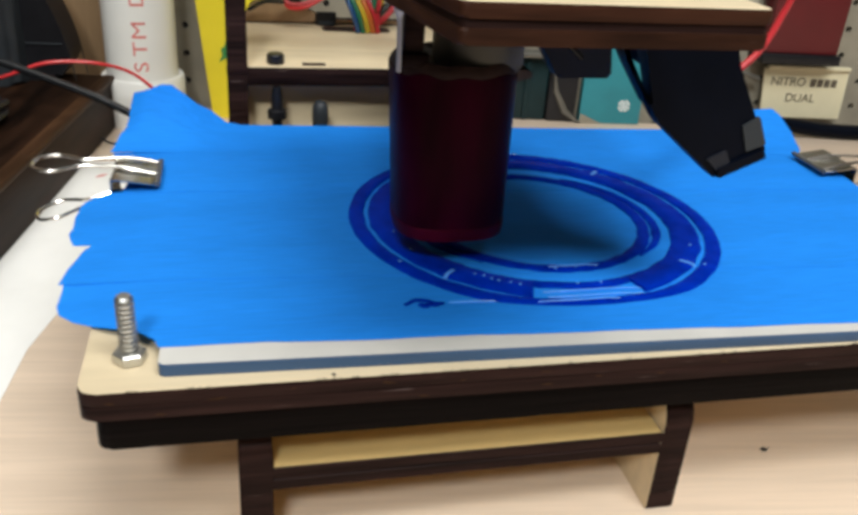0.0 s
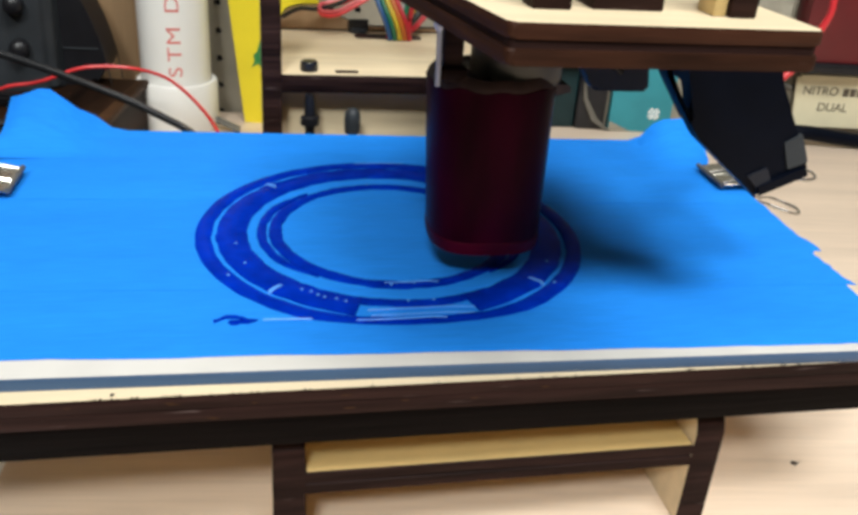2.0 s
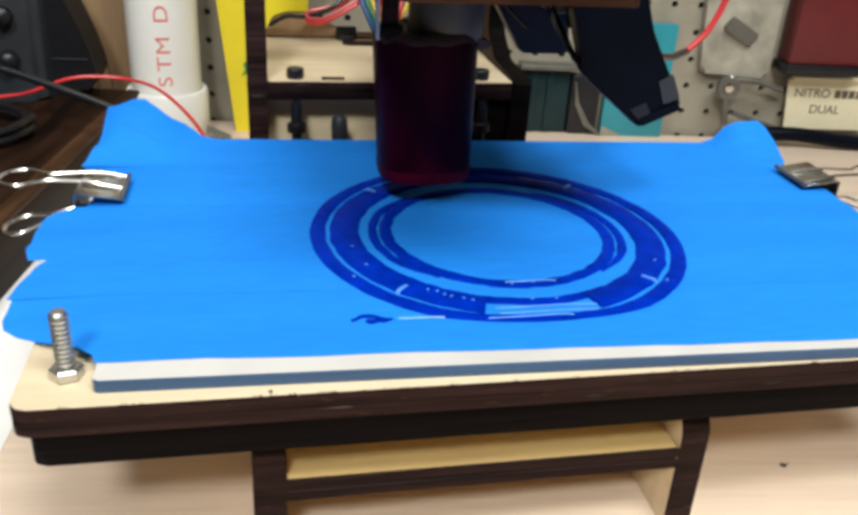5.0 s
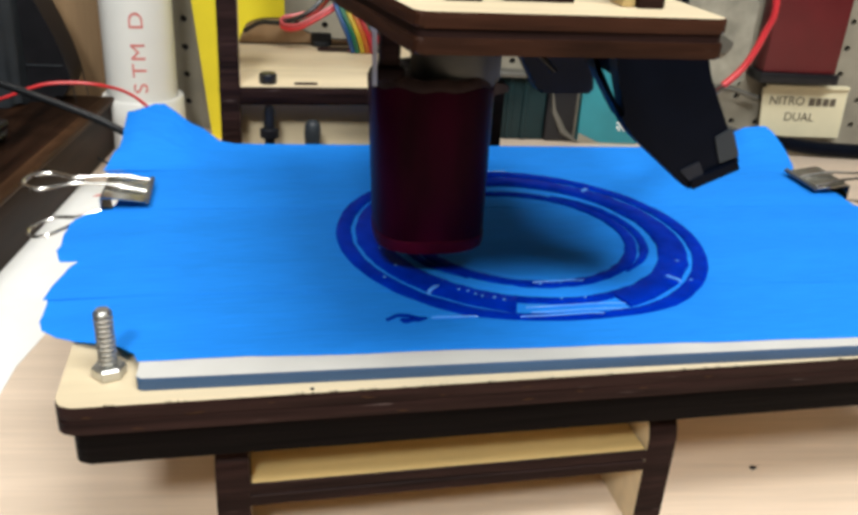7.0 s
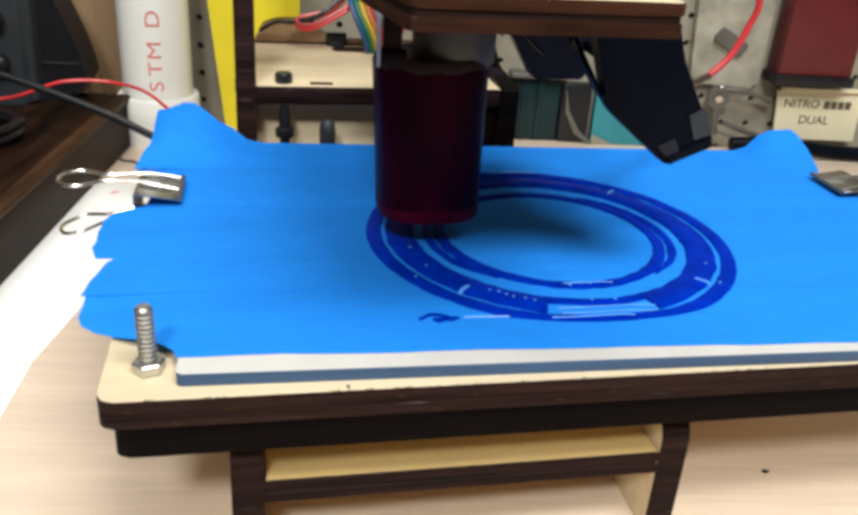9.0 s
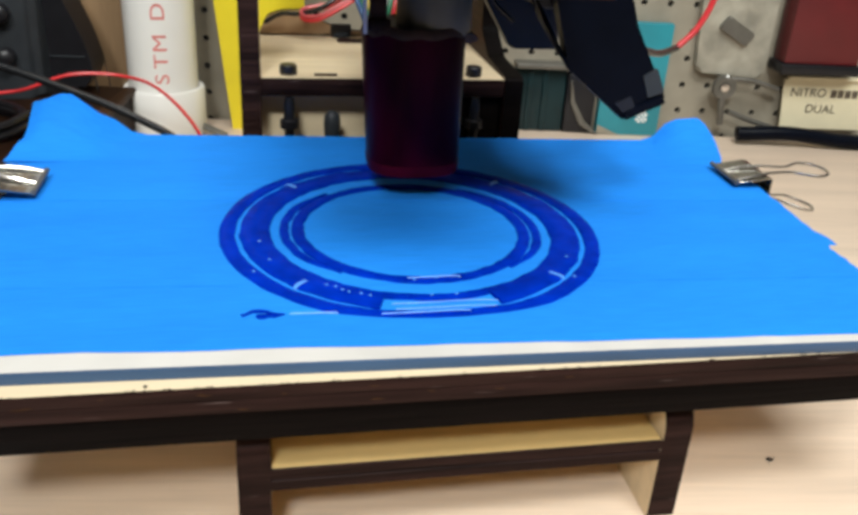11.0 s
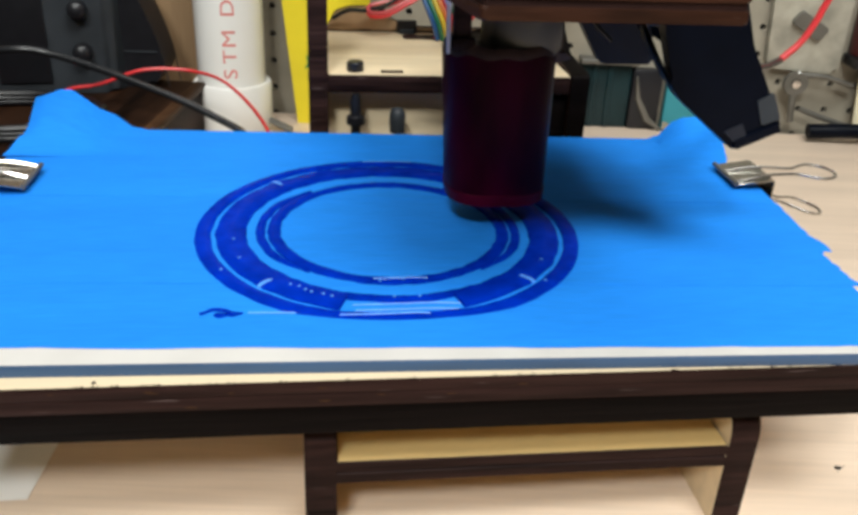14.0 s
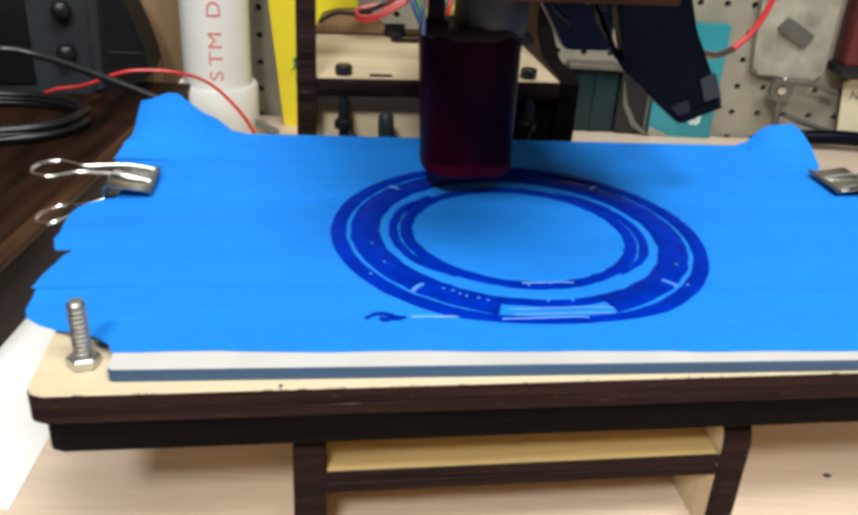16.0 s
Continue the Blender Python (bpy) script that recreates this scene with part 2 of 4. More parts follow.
def bm_turned(profile, segs=32, centre=(0, 0), wobble=None):
    bm = bmesh.new()
    rings = []
    for i, (r, z) in enumerate(profile):
        ring = []
        for s in range(segs):
            a = 2 * math.pi * s / segs
            dr, dz = wobble(a, i) if wobble else (0, 0)
            ring.append(bm.verts.new((centre[0] + (r + dr) * math.cos(a), centre[1] + (r + dr) * math.sin(a), z + dz)))
        rings.append(ring)
    for a, b in zip(rings, rings[1:]):
        for s in range(segs):
            bm.faces.new((a[s], a[(s + 1) % segs], b[(s + 1) % segs], b[s]))
    bm.faces.new(rings[0])
    bm.faces.new(rings[-1])
    return bm


def path_points(points, steps=8):
    """A smooth line through the points."""
    p = [Vector(q) for q in points]
    p = [p[0] * 2 - p[1], *p, p[-1] * 2 - p[-2]]
    out = []
    for i in range(1, len(p) - 2):
        for k in range(steps):
            t = k / steps
            out.append(0.5 * (2 * p[i] + (p[i + 1] - p[i - 1]) * t + (2 * p[i - 1] - 5 * p[i] + 4 * p[i + 1] - p[i + 2]) * t * t
                              + (3 * p[i] - p[i - 1] - 3 * p[i + 1] + p[i + 2]) * t ** 3))
    out.append(p[-2])
    return out


def bm_wire(points, radius, segs=8, steps=8, bm=None):
    bm = bm or bmesh.new()
    line = path_points(points, steps)
    up, rings = Vector((0.13, 0.21, 0.97)), []
    for i, q in enumerate(line):
        d = (line[min(i + 1, len(line) - 1)] - line[max(i - 1, 0)]).normalized()
        u = d.cross(up).normalized()
        w = u.cross(d)
        rings.append([bm.verts.new(q + radius * (u * math.cos(2 * math.pi * s / segs) + w * math.sin(2 * math.pi * s / segs))) for s in range(segs)])
    for a, b in zip(rings, rings[1:]):
        for s in range(segs):
            bm.faces.new((a[s], a[(s + 1) % segs], b[(s + 1) % segs], b[s]))
    bm.faces.new(rings[0])
    bm.faces.new(rings[-1])
    return bm


def bm_text(text, size, depth=0.0002, bold=0.0):
    curve = bpy.data.curves.new("lettering", "FONT")
    curve.offset = bold
    curve.body, curve.size, curve.extrude, curve.align_x, curve.align_y = text, size, depth, "CENTER", "CENTER"
    ob = new("lettering", curve)
    bpy.context.view_layer.update()
    me = bpy.data.meshes.new_from_object(ob.evaluated_get(bpy.context.evaluated_depsgraph_get()))
    bm = bmesh.new()
    bm.from_mesh(me)
    bpy.data.objects.remove(ob)
    bpy.data.curves.remove(curve)
    bpy.data.meshes.remove(me)
    return bm


# ---------------------------------------------------------------- the room and the worktop, turned a little against the printer
TURN = Matrix.Rotation(math.atan(-0.12), 4, "Z")
AT = Matrix.Translation((0, 0.452, 0)) @ TURN
EYE = Vector((-0.035, -0.347, 0.249))
BOARD = Matrix.Translation(EYE) @ Matrix.Scale(1.015, 4) @ Matrix.Translation(-EYE) @ AT     # the pegboard's own place
REST = 0.0037        # worktop height in the pegboard's space


def room():
    for name, box in (("floor", (-1.9, 2.1, -2.4, 0.06, -0.80, -0.75)), ("ceiling", (-1.9, 2.1, -2.4, 0.06, 1.65, 1.70)),
                      ("wall_north", (-1.9, 2.1, 0.045, 0.105, -0.75, 1.65)), ("wall_south", (-1.9, 2.1, -2.46, -2.4, -0.75, 1.65)),
                      ("wall_west", (-1.96, -1.9, -2.4, 0.03, -0.75, 1.65)), ("wall_east", (2.1, 2.16, -2.4, 0.03, -0.75, 1.65))):
        whole(name, bm_box(*box, bevel=0), FLOOR if name == "floor" else WHITE, "plain painted room surface", "room", AT, kind="structure")


def table():
    t = thing("workbench", "pale beige laminate workbench top on square legs", "workbench", AT)
    part("worktop", bm_box(-0.9, 1.2, -1.0, 0.006, -0.03, 0.0, 0.002), LAMINATE, t)
    for x in (-0.85, 1.1):
        for y in (-0.95, -0.09):
            part("leg", bm_box(x, x + 0.05, y, y + 0.05, -0.75, -0.03, 0.002), DARKWOOD, t)


def pegboard():
    """A perforated board, an inch between holes."""
    pitch, r, n = 0.0254, 0.0032, 8
    u0, z0, cols, rows = 0.3733 - 18.5 * pitch, 0.027 - 1.5 * pitch, 40, 16
    bm = bmesh.new()
    for i in range(cols):
        for j in range(rows):
            cx, cz = u0 + (i + 0.5) * pitch, z0 + (j + 0.5) * pitch
            ring = [bm.verts.new((cx + r * math.cos(2 * math.pi * k / n), 0, cz + r * math.sin(2 * math.pi * k / n))) for k in range(n)]
            deep = [bm.verts.new((v.co.x, 0.005, v.co.z)) for v in ring]
            h = pitch / 2
            edge = [bm.verts.new((cx + x * h, 0, cz + z * h)) for x, z in ((1, 0), (1, 1), (0, 1), (-1, 1), (-1, 0), (-1, -1), (0, -1), (1, -1))]
            for k in range(n):
                bm.faces.new((ring[k], ring[(k + 1) % n], edge[(k + 1) % n], edge[k]))
                bm.faces.new((ring[k], deep[k], deep[(k + 1) % n], ring[(k + 1) % n]))
    bmesh.ops.remove_doubles(bm, verts=bm.verts, dist=0.00005)
    b = thing("pegboard", "grey-beige perforated hardboard mounted behind the workbench", "pegboard", BOARD)
    part("panel", bm, PEG, b)
    x0, x1, zt = u0 - 0.001, u0 + cols * pitch, z0 + rows * pitch
    # black sheet that paints the shade inside the holes
    part("hole_shade", bm_box(x0, x1, 0.006, 0.012, z0, zt, 0), BLACK, b, "black sheet put behind the holes for their shade")
    part("edge_strip", bm_box(x0 - 0.006, x0, -0.003, 0.012, z0, zt, 0.0005), PEG, b)


room()
table()
pegboard()
whole("wood_panel", bm_box(-0.75, -0.105, -0.004, 0.012, 0.0, 0.42, 0.001), BROWN, "brown wooden panel against the wall", "wood panel", AT)


# ---------------------------------------------------------------- printer frame
def printer_frame():
    f = thing("printer_frame", "laser-cut birch plywood printer frame with burnt dark edges", "printer frame")
    # the right post's dark faces and edges have the gantry's shade painted in
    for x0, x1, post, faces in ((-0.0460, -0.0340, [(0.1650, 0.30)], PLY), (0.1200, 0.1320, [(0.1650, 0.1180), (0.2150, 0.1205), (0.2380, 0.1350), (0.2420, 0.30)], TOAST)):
        foot = rounded([(-0.1030, 0.0), (-0.1030, 0.0545), (0.1500, 0.0545), (0.1500, 0.0)], [0.001, 0.009, 0, 0])
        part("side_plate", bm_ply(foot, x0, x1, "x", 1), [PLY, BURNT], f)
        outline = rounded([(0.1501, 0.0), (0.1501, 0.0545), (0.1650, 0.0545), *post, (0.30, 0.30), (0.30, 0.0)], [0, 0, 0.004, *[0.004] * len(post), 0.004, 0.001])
        part("rear_post", bm_ply(outline, x0, x1, "x", 1), [faces, BURNT if x0 < 0 else BURNT_SHADED], f)
    part("front_shelf", bm_ply([(-0.0340, -0.1030), (0.1200, -0.1030), (0.1200, -0.0550), (-0.0340, -0.0550)], 0.0300, 0.0405, "z"), [SHELF_PLY, BURNT], f, "yellowed plywood shelf between the side plates")
    part("rear_shelf", two_tone(bm_box(-0.0340, 0.1200, 0.1665, 0.2980, 0.1050, 0.1165), "z"), [PLY, BURNT], f)
    part("rear_panel", two_tone(bm_box(-0.0340, 0.1200, 0.1860, 0.1920, 0.0, 0.1050), "y"), [PLY, BURNT], f)
    part("crossbeam", two_tone(bm_box(-0.0340, 0.1200, 0.1680, 0.1790, 0.1960, 0.2173), "y"), [PLY, BURNT], f)
    hump = rounded([(-0.0340, 0.1166), (-0.0335, 0.1200), (-0.0280, 0.1310), (-0.0180, 0.1345), (-0.0020, 0.1350), (0.0040, 0.1315), (0.0200, 0.1235), (0.0360, 0.1205), (0.1200, 0.1205), (0.1200, 0.1166)], [0, .001, .003, .004, .003, .003, .004, .002, 0, 0])
    part("back_panel", two_tone(bm_prism(hump, 0.2920, 0.2980, "y", 0.0012), "y"), [BROWN, BURNT], f, "low plywood back with a burnt curved top edge")
    part("joint", bm_box(-0.0462, -0.0338, 0.1645, 0.1660, 0.1130, 0.1180, 0.0004), BURNT, f, "finger joint in the post")
    # slots cut in the shelf
    part("slot", bm_prism(rounded([(0.0215, 0.2690), (0.0705, 0.2680), (0.0705, 0.2830), (0.0215, 0.2840)], [.005] * 4), 0.1163, 0.1168, "z", 0), BURNT, f, "dark cable slot with rounded ends")
    part("tab", bm_box(-0.0010, 0.0130, 0.1715, 0.1760, 0.1163, 0.1172, 0), BURNT, f, "burnt tab end")
    for x in (-0.0170, 0.1010):
        part("nut", bm_turned([(0.0050, 0.1165), (0.0054, 0.1175), (0.0054, 0.1218), (0.0045, 0.1228)], 12, (x, 0.176)), BLACK, f, "black nylon nut")
        part("bolt_head", bm_turned([(0.0030, 0.0770), (0.0032, 0.0846), (0.0058, 0.0854), (0.0058, 0.0902), (0.0036, 0.0912), (0.0034, 0.1000), (0.0026, 0.1046)], 14, (x, 0.1660)), BLACK, f, "black plastic screw")
    part("screw", bm_turned([(0.0048, 0.080), (0.0052, 0.088), (0.0048, 0.093), (0.0030, 0.0955), (0.001, 0.0962)], 16, (0.0095, 0.1665)), GREY, f, "dark steel screw head")
    # added dark block, stands in for the shade on the panel by the post
    part("shade_block", bm_box(0.0860, 0.1199, 0.1700, 0.1855, 0.0, 0.1050, 0.0004), BURNT_SHADED, f, "dark block added as shade beside the post")
    return f


printer_frame()


# ---------------------------------------------------------------- print bed and what travels with it
BED = 0.0890      # height of the tape surface
PLATE_TURN = radians(-1.5)
TAPE_TURN = radians(-2.6)


def plate_xy(x, y, turn=PLATE_TURN):
    c, s = math.cos(turn), math.sin(turn)
    return x * c - y * s, x * s + y * c


def tape_strip(y0, y1, left, right, lift):
    """A strip of tape as a thin grid. left and right: outline of the ends as functions of s across; lift(x, s): height."""
    bm = bmesh.new()
    nx, ny = 48, 10
    grid = []
    for j in range(ny + 1):
        s = j / ny
        row = []
        for i in range(nx + 1):
            k = i / nx
            k = 0.5 - 0.5 * math.cos(math.pi * k)
            x = left(s) + (right(s) - left(s)) * k
            px, py = plate_xy(x, y0 + (y1 - y0) * s, TAPE_TURN)
            dx, dy, dz = lift(x, s)
            row.append((px + dx, py + dy, dz))
        grid.append(row)
    top = [[bm.verts.new((x, y, z)) for x, y, z in row] for row in grid]
    low = [[bm.verts.new((x, y, z - 0.00014)) for x, y, z in row] for row in grid]
    for j in range(ny):
        for i in range(nx):
            bm.faces.new((top[j][i], top[j][i + 1], top[j + 1][i + 1], top[j + 1][i]))
            bm.faces.new((low[j][i], low[j + 1][i], low[j + 1][i + 1], low[j][i + 1]))
    rim = [(0, i) for i in range(nx)] + [(j, nx) for j in range(ny)] + [(ny, nx - i) for i in range(nx)] + [(ny - j, 0) for j in range(ny)]
    for (j, i), (jj, ii) in zip(rim, rim[1:] + rim[:1]):
        bm.faces.new((top[j][i], low[j][i], low[jj][ii], top[jj][ii]))
    return bm


def rag(seed, amount):
    return lambda s: amount * (noise.noise((s * 2.6, seed, 0.3)) + 0.25 * noise.noise((s * 9.0, seed, 4.1)))


def print_bed():
    b = thing("print_bed", "plywood print bed with an acrylic plate covered in blue masking tape", "print bed")
    z0 = BED - 0.0052
    up = rounded([(-0.1876, -0.1112), (0.1990, -0.1126), (0.1990, 0.1300), (-0.1876, 0.1300)], [0.006] * 4)
    upper = part("upper_board", bm_ply(up, z0 - 0.0108, z0, "z"), [PLY, BURNT], b, "birch plywood with burnt edge")
    rnd = random.Random(11)
    fleck = mesh_of(bm_prism([(-0.0022, 0.0), (-0.0006, 0.0004), (0.0020, 0.0002), (0.0024, -0.0001), (0.0002, -0.0004)], -0.0002, 0.0001, "y", 0), "splinter", WORN)
    chip = mesh_of(bm_prism([(-0.0020, -0.0006), (-0.0009, 0.0003), (0.0004, 0.0001), (0.0012, 0.0004), (0.0022, -0.0006)], -0.0003, 0.0006, "y", 0), "burnt_chip", BURNT)
    for k in range(58):
        x = rnd.uniform(-0.178, 0.192)
        bare = k < 14
        ob = new("splinter" if bare else "burnt_chip", fleck if bare else chip)
        ob.parent = upper
        ob.matrix_local = pose(x, -0.1112 - 0.0014 * (x + 0.1876) / 0.3866, z0 - (rnd.uniform(0.0025, 0.0095) if bare else 0.0002), 0, rnd.uniform(-5, 5), 0) @ Matrix.Diagonal((rnd.uniform(0.4, 1.0), 1, rnd.uniform(0.3, 0.7) if bare else rnd.uniform(0.5, 1.2), 1))
    low = rounded([(-0.1835, -0.1092), (0.1940, -0.1106), (0.1940, 0.1280), (-0.1840, 0.1280)], [0.005] * 4)
    # the recessed layer's shade is painted in through the near-black edge colour
    part("lower_board", bm_ply(low, z0 - 0.0240, z0 - 0.0109, "z", 1), [PLY, BURNT_SHADED], b, "plywood layer with shade painted into its burnt edge")
    plate = two_tone(bm_prism([plate_xy(x, y) for x, y in rounded([(-0.1600, -0.1082), (0.1880, -0.1082), (0.1880, 0.1320), (-0.1600, 0.1320)], [0.002] * 4)],
                              z0 + 0.0001, BED - 0.0003, "z", 0.0003), "z")
    part("plate", plate, [ACRYLIC_TOP, ACRYLIC_EDGE], b, "clear acrylic plate with a blue-grey edge")

    def flat(x, s):
        return 0, 0, BED + 0.00010 * noise.noise((x * 20, 1.0, 1)) + (0.0 if -0.165 < x < 0.190 else -0.0012 * min(1, max(-0.165 - x, x - 0.190) / 0.03))

    def front(x, s):
        d = max(0.0, -0.168 - x) / 0.030
        return 0, (1 - s) * (0.0009 * noise.noise((x * 28, 3.0, 0)) + 0.0005 * noise.noise((x * 110, 5.0, 0))), flat(x, s)[2] - 0.0075 * min(1, d * 1.2) * (1 - s)

    def flap(x, s):
        a, c = (-0.144 - x) / 0.068, (x - 0.166) / 0.036
        rise = 0.0265 * max(0.0, math.sin(math.pi * a ** 1.25)) ** 1.0 * s ** 1.4 if 0 < a < 1 else 0.0
        rise += 0.016 * math.sin(math.pi * 0.66 * min(1.0, c * 1.25)) * s ** 1.3 if c > 0 else 0.0
        fold = 0.0042 * noise.noise((x * 60, s * 2.5, 6)) * min(1.0, rise / 0.008)
        return 0, -0.55 * rise * s + fold, BED + rise + fold
    e1, e2, e3, e4, e5 = rag(1, .0015), rag(2, .0015), rag(3, .003), rag(4, .003), rag(5, .003)
    r1 = rag(9, .005)
    def ease(k):
        k = max(0.0, min(1.0, k))
        return k * k * (3 - 2 * k)
    strips = ((-0.1005, -0.0520, lambda s: -0.1590 - 0.040 * ease(s / 0.70) + e1(s), lambda s: 0.192 + r1(s), front, 0.0),
              (-0.0540, -0.0175, lambda s: -0.2000 + 0.004 * s + 0.004 * ease((s - .7) / .3) + e2(s), lambda s: 0.197 + r1(s + 1), flat, 0.00016),
              (-0.0205, 0.0360, lambda s: -0.2010 - 0.005 * ease(s / .2) + 0.011 * ease((s - 0.84) / 0.16) + e3(s), lambda s: 0.200 + r1(s + 2), flat, 0.0),
              (0.0340, 0.0900, lambda s: -0.1890 - 0.013 * ease((s - .5) / .5) + e4(s), lambda s: 0.199 + r1(s + 3), flat, 0.00016),
              (0.0880, 0.1350, lambda s: -0.2035 + 0.3 * e5(s) + 0.009 * s, lambda s: 0.190 + 0.011 * math.sqrt(max(0.0, 1 - ((s - 0.55) / 0.50) ** 2)) + r1(s + 4) * (1 - s) * 0.5, flap, 0.0))
    for y0, y1, left, right, lift, dz in strips:
        bm = tape_strip(y0, y1, left, right, lift)
        for v in bm.verts:
            v.co.z += dz
        part("tape_strip", bm, TAPE_BLUE, b, "blue masking tape with a torn end")
    part("pin_hole", bm_turned([(0.0008, z0 + 0.0001), (0.0007, z0 + 0.0003)], 10, (-0.1060, -0.1092)), BLACK, upper, "small dark hole")
    return b


def hex_bolt():
    b = thing("hex_bolt", "zinc-plated hex bolt standing threaded end up", "bolt")
    hexa = [(0.0056 * math.cos(math.pi / 3 * k + 0.25), 0.0056 * math.sin(math.pi / 3 * k + 0.25)) for k in range(6)]
    part("head", bm_prism(hexa, 0, 0.0042, "z", 0.0006), STEEL, b)
    prof = [(0.0031, 0.0040)]
    z = 0.0046
    while z < 0.0235:
        prof += [(0.0017, z), (0.0031, z + 0.0007), (0.0031, z + 0.0011)]
        z += 0.0018
    prof += [(0.0026, z), (0.0022, z + 0.0006)]
    part("shank", bm_turned(prof, 20), STEEL, b, "threaded shank")
    return b


def binder_clip():
    """Jaws at +x, spine at x = 0, wire handles folded out along -x."""
    c = thing("binder_clip", "small silver binder clip holding the tape and plate", "binder clip", group="clips on the bed")
    w = 0.0155
    body = bmesh.new()
    prof = [(0.0240, 0.0024), (0.0225, 0.0032), (0.002, 0.0058), (-0.0005, 0.0052), (-0.0005, -0.0112), (0.002, -0.0120), (0.0225, -0.0100), (0.0240, -0.0094)]
    prof2 = [(0.0240, 0.0019), (0.0224, 0.0026), (0.0020, 0.0052), (0.0001, 0.0047), (0.0001, -0.0107), (0.0020, -0.0114), (0.0224, -0.0095), (0.0240, -0.0090)]
    prof, prof2 = [[(x * 0.86, z) for x, z in q] for q in (prof, prof2)]
    cols = []
    for y in (-w, w):
        cols.append(([body.verts.new((x, y, z)) for x, z in prof], [body.verts.new((x, y, z)) for x, z in prof2]))
    (a, ai), (b, bi) = cols
    for i in range(len(a) - 1):
        body.faces.new((a[i], a[i + 1], b[i + 1], b[i]))
        body.faces.new((ai[i], bi[i], bi[i + 1], ai[i + 1]))
        body.faces.new((a[i], ai[i], ai[i + 1], a[i + 1]))
        body.faces.new((b[i], b[i + 1], bi[i + 1], bi[i]))
    for i in (0, -1):
        body.faces.new((a[i], b[i], bi[i], ai[i]))
    part("body", body, CLIP_STEEL, c, "bright folded spring steel")
    for z, tilt in ((0.0034, 0.0), (-0.0120, -0.004)):
        roll = bm_wire([(0.0206, -w, z), (0.0206, -0.002, z), (0.0206, w, z)], 0.0013, 8, 2)
        # darker metal than the body, to paint the roll's shade
        part("jaw_roll", roll, MOTOR, c, "rolled jaw edge, darkened for shade")
        side = 0.0050 if z > 0 else 0.0
        h = []
        for x, y, dz in ((0.0206, 0.0080, 0.0), (0.0090, 0.0074, 0.0026), (0.0, 0.0058, 0.0036), (-0.0140, 0.0042, 0.0036), (-0.0200, 0.0072, 0.0036), (-0.0270, 0.0108, 0.0036), (-0.0345, 0.0076, 0.0036)):
            h.append((x, side - y, z + dz + tilt * max(0.0, -x) * 60))
        h = h + [(-0.0372, side, h[-1][2])] + [(x, 2 * side - y, zz) for x, y, zz in reversed(h)]
        part("handle", bm_wire(h, 0.0009, 8, 6), CHROME, c, "looped nickel wire handle")
    return c


def arc_band(bm, r0, r1, a0, a1, h, centre=(0, 0), shape=None, seed=0.0, rough=0.0005, taper=0.0):
    """A raised bead between two radii, from angle a0 to a1 in degrees, with rounded shoulders and slightly uneven sides."""
    n = max(8, int(abs(a1 - a0) / 1.8))
    full = abs(a1 - a0) >= 359.9
    w = r1 - r0
    e = min(0.0014, w * 0.35)
    prof = [(0, 0.0), (0.15 * e, 0.55 * h), (e, h), (w / 2, h * 1.06), (w - e, h), (w - 0.15 * e, 0.55 * h), (w, 0.0)]
    rows = []
    for i in range(n if full else n + 1):
        a = radians(a0 + (a1 - a0) * i / n)
        d0 = rough * noise.noise((math.cos(a) * 9, math.sin(a) * 9, seed))
        d1 = rough * noise.noise((math.cos(a) * 9, math.sin(a) * 9, seed + 7))
        deg = (a1 - a0) * i / n
        thin = min(1.0, 0.25 + 0.75 * min(deg, a1 - a0 - deg) / taper) if taper else 1.0
        row = []
        for k, z in prof:
            f = k / w
            r = r0 + k * thin + d0 * (1 - f) + d1 * f
            x, y = centre[0] + r * math.cos(a), centre[1] + r * math.sin(a)
            zz = z + (h * 0.18 * noise.noise((x * 260, y * 260, seed)) if z > 0 else 0)
            if shape:
                x, y = shape(x, y)
            row.append(bm.verts.new((x, y, zz)))
        rows.append(row)
    pairs = zip(rows, rows[1:] + rows[:1]) if full else zip(rows, rows[1:])
    for p, q in pairs:
        for k in range(len(prof) - 1):
            bm.faces.new((p[k], p[k + 1], q[k + 1], q[k]))
        bm.faces.new((p[0], q[0], q[-1], p[-1]))
    if not full:
        bm.faces.new(rows[0])
        bm.faces.new(rows[-1])


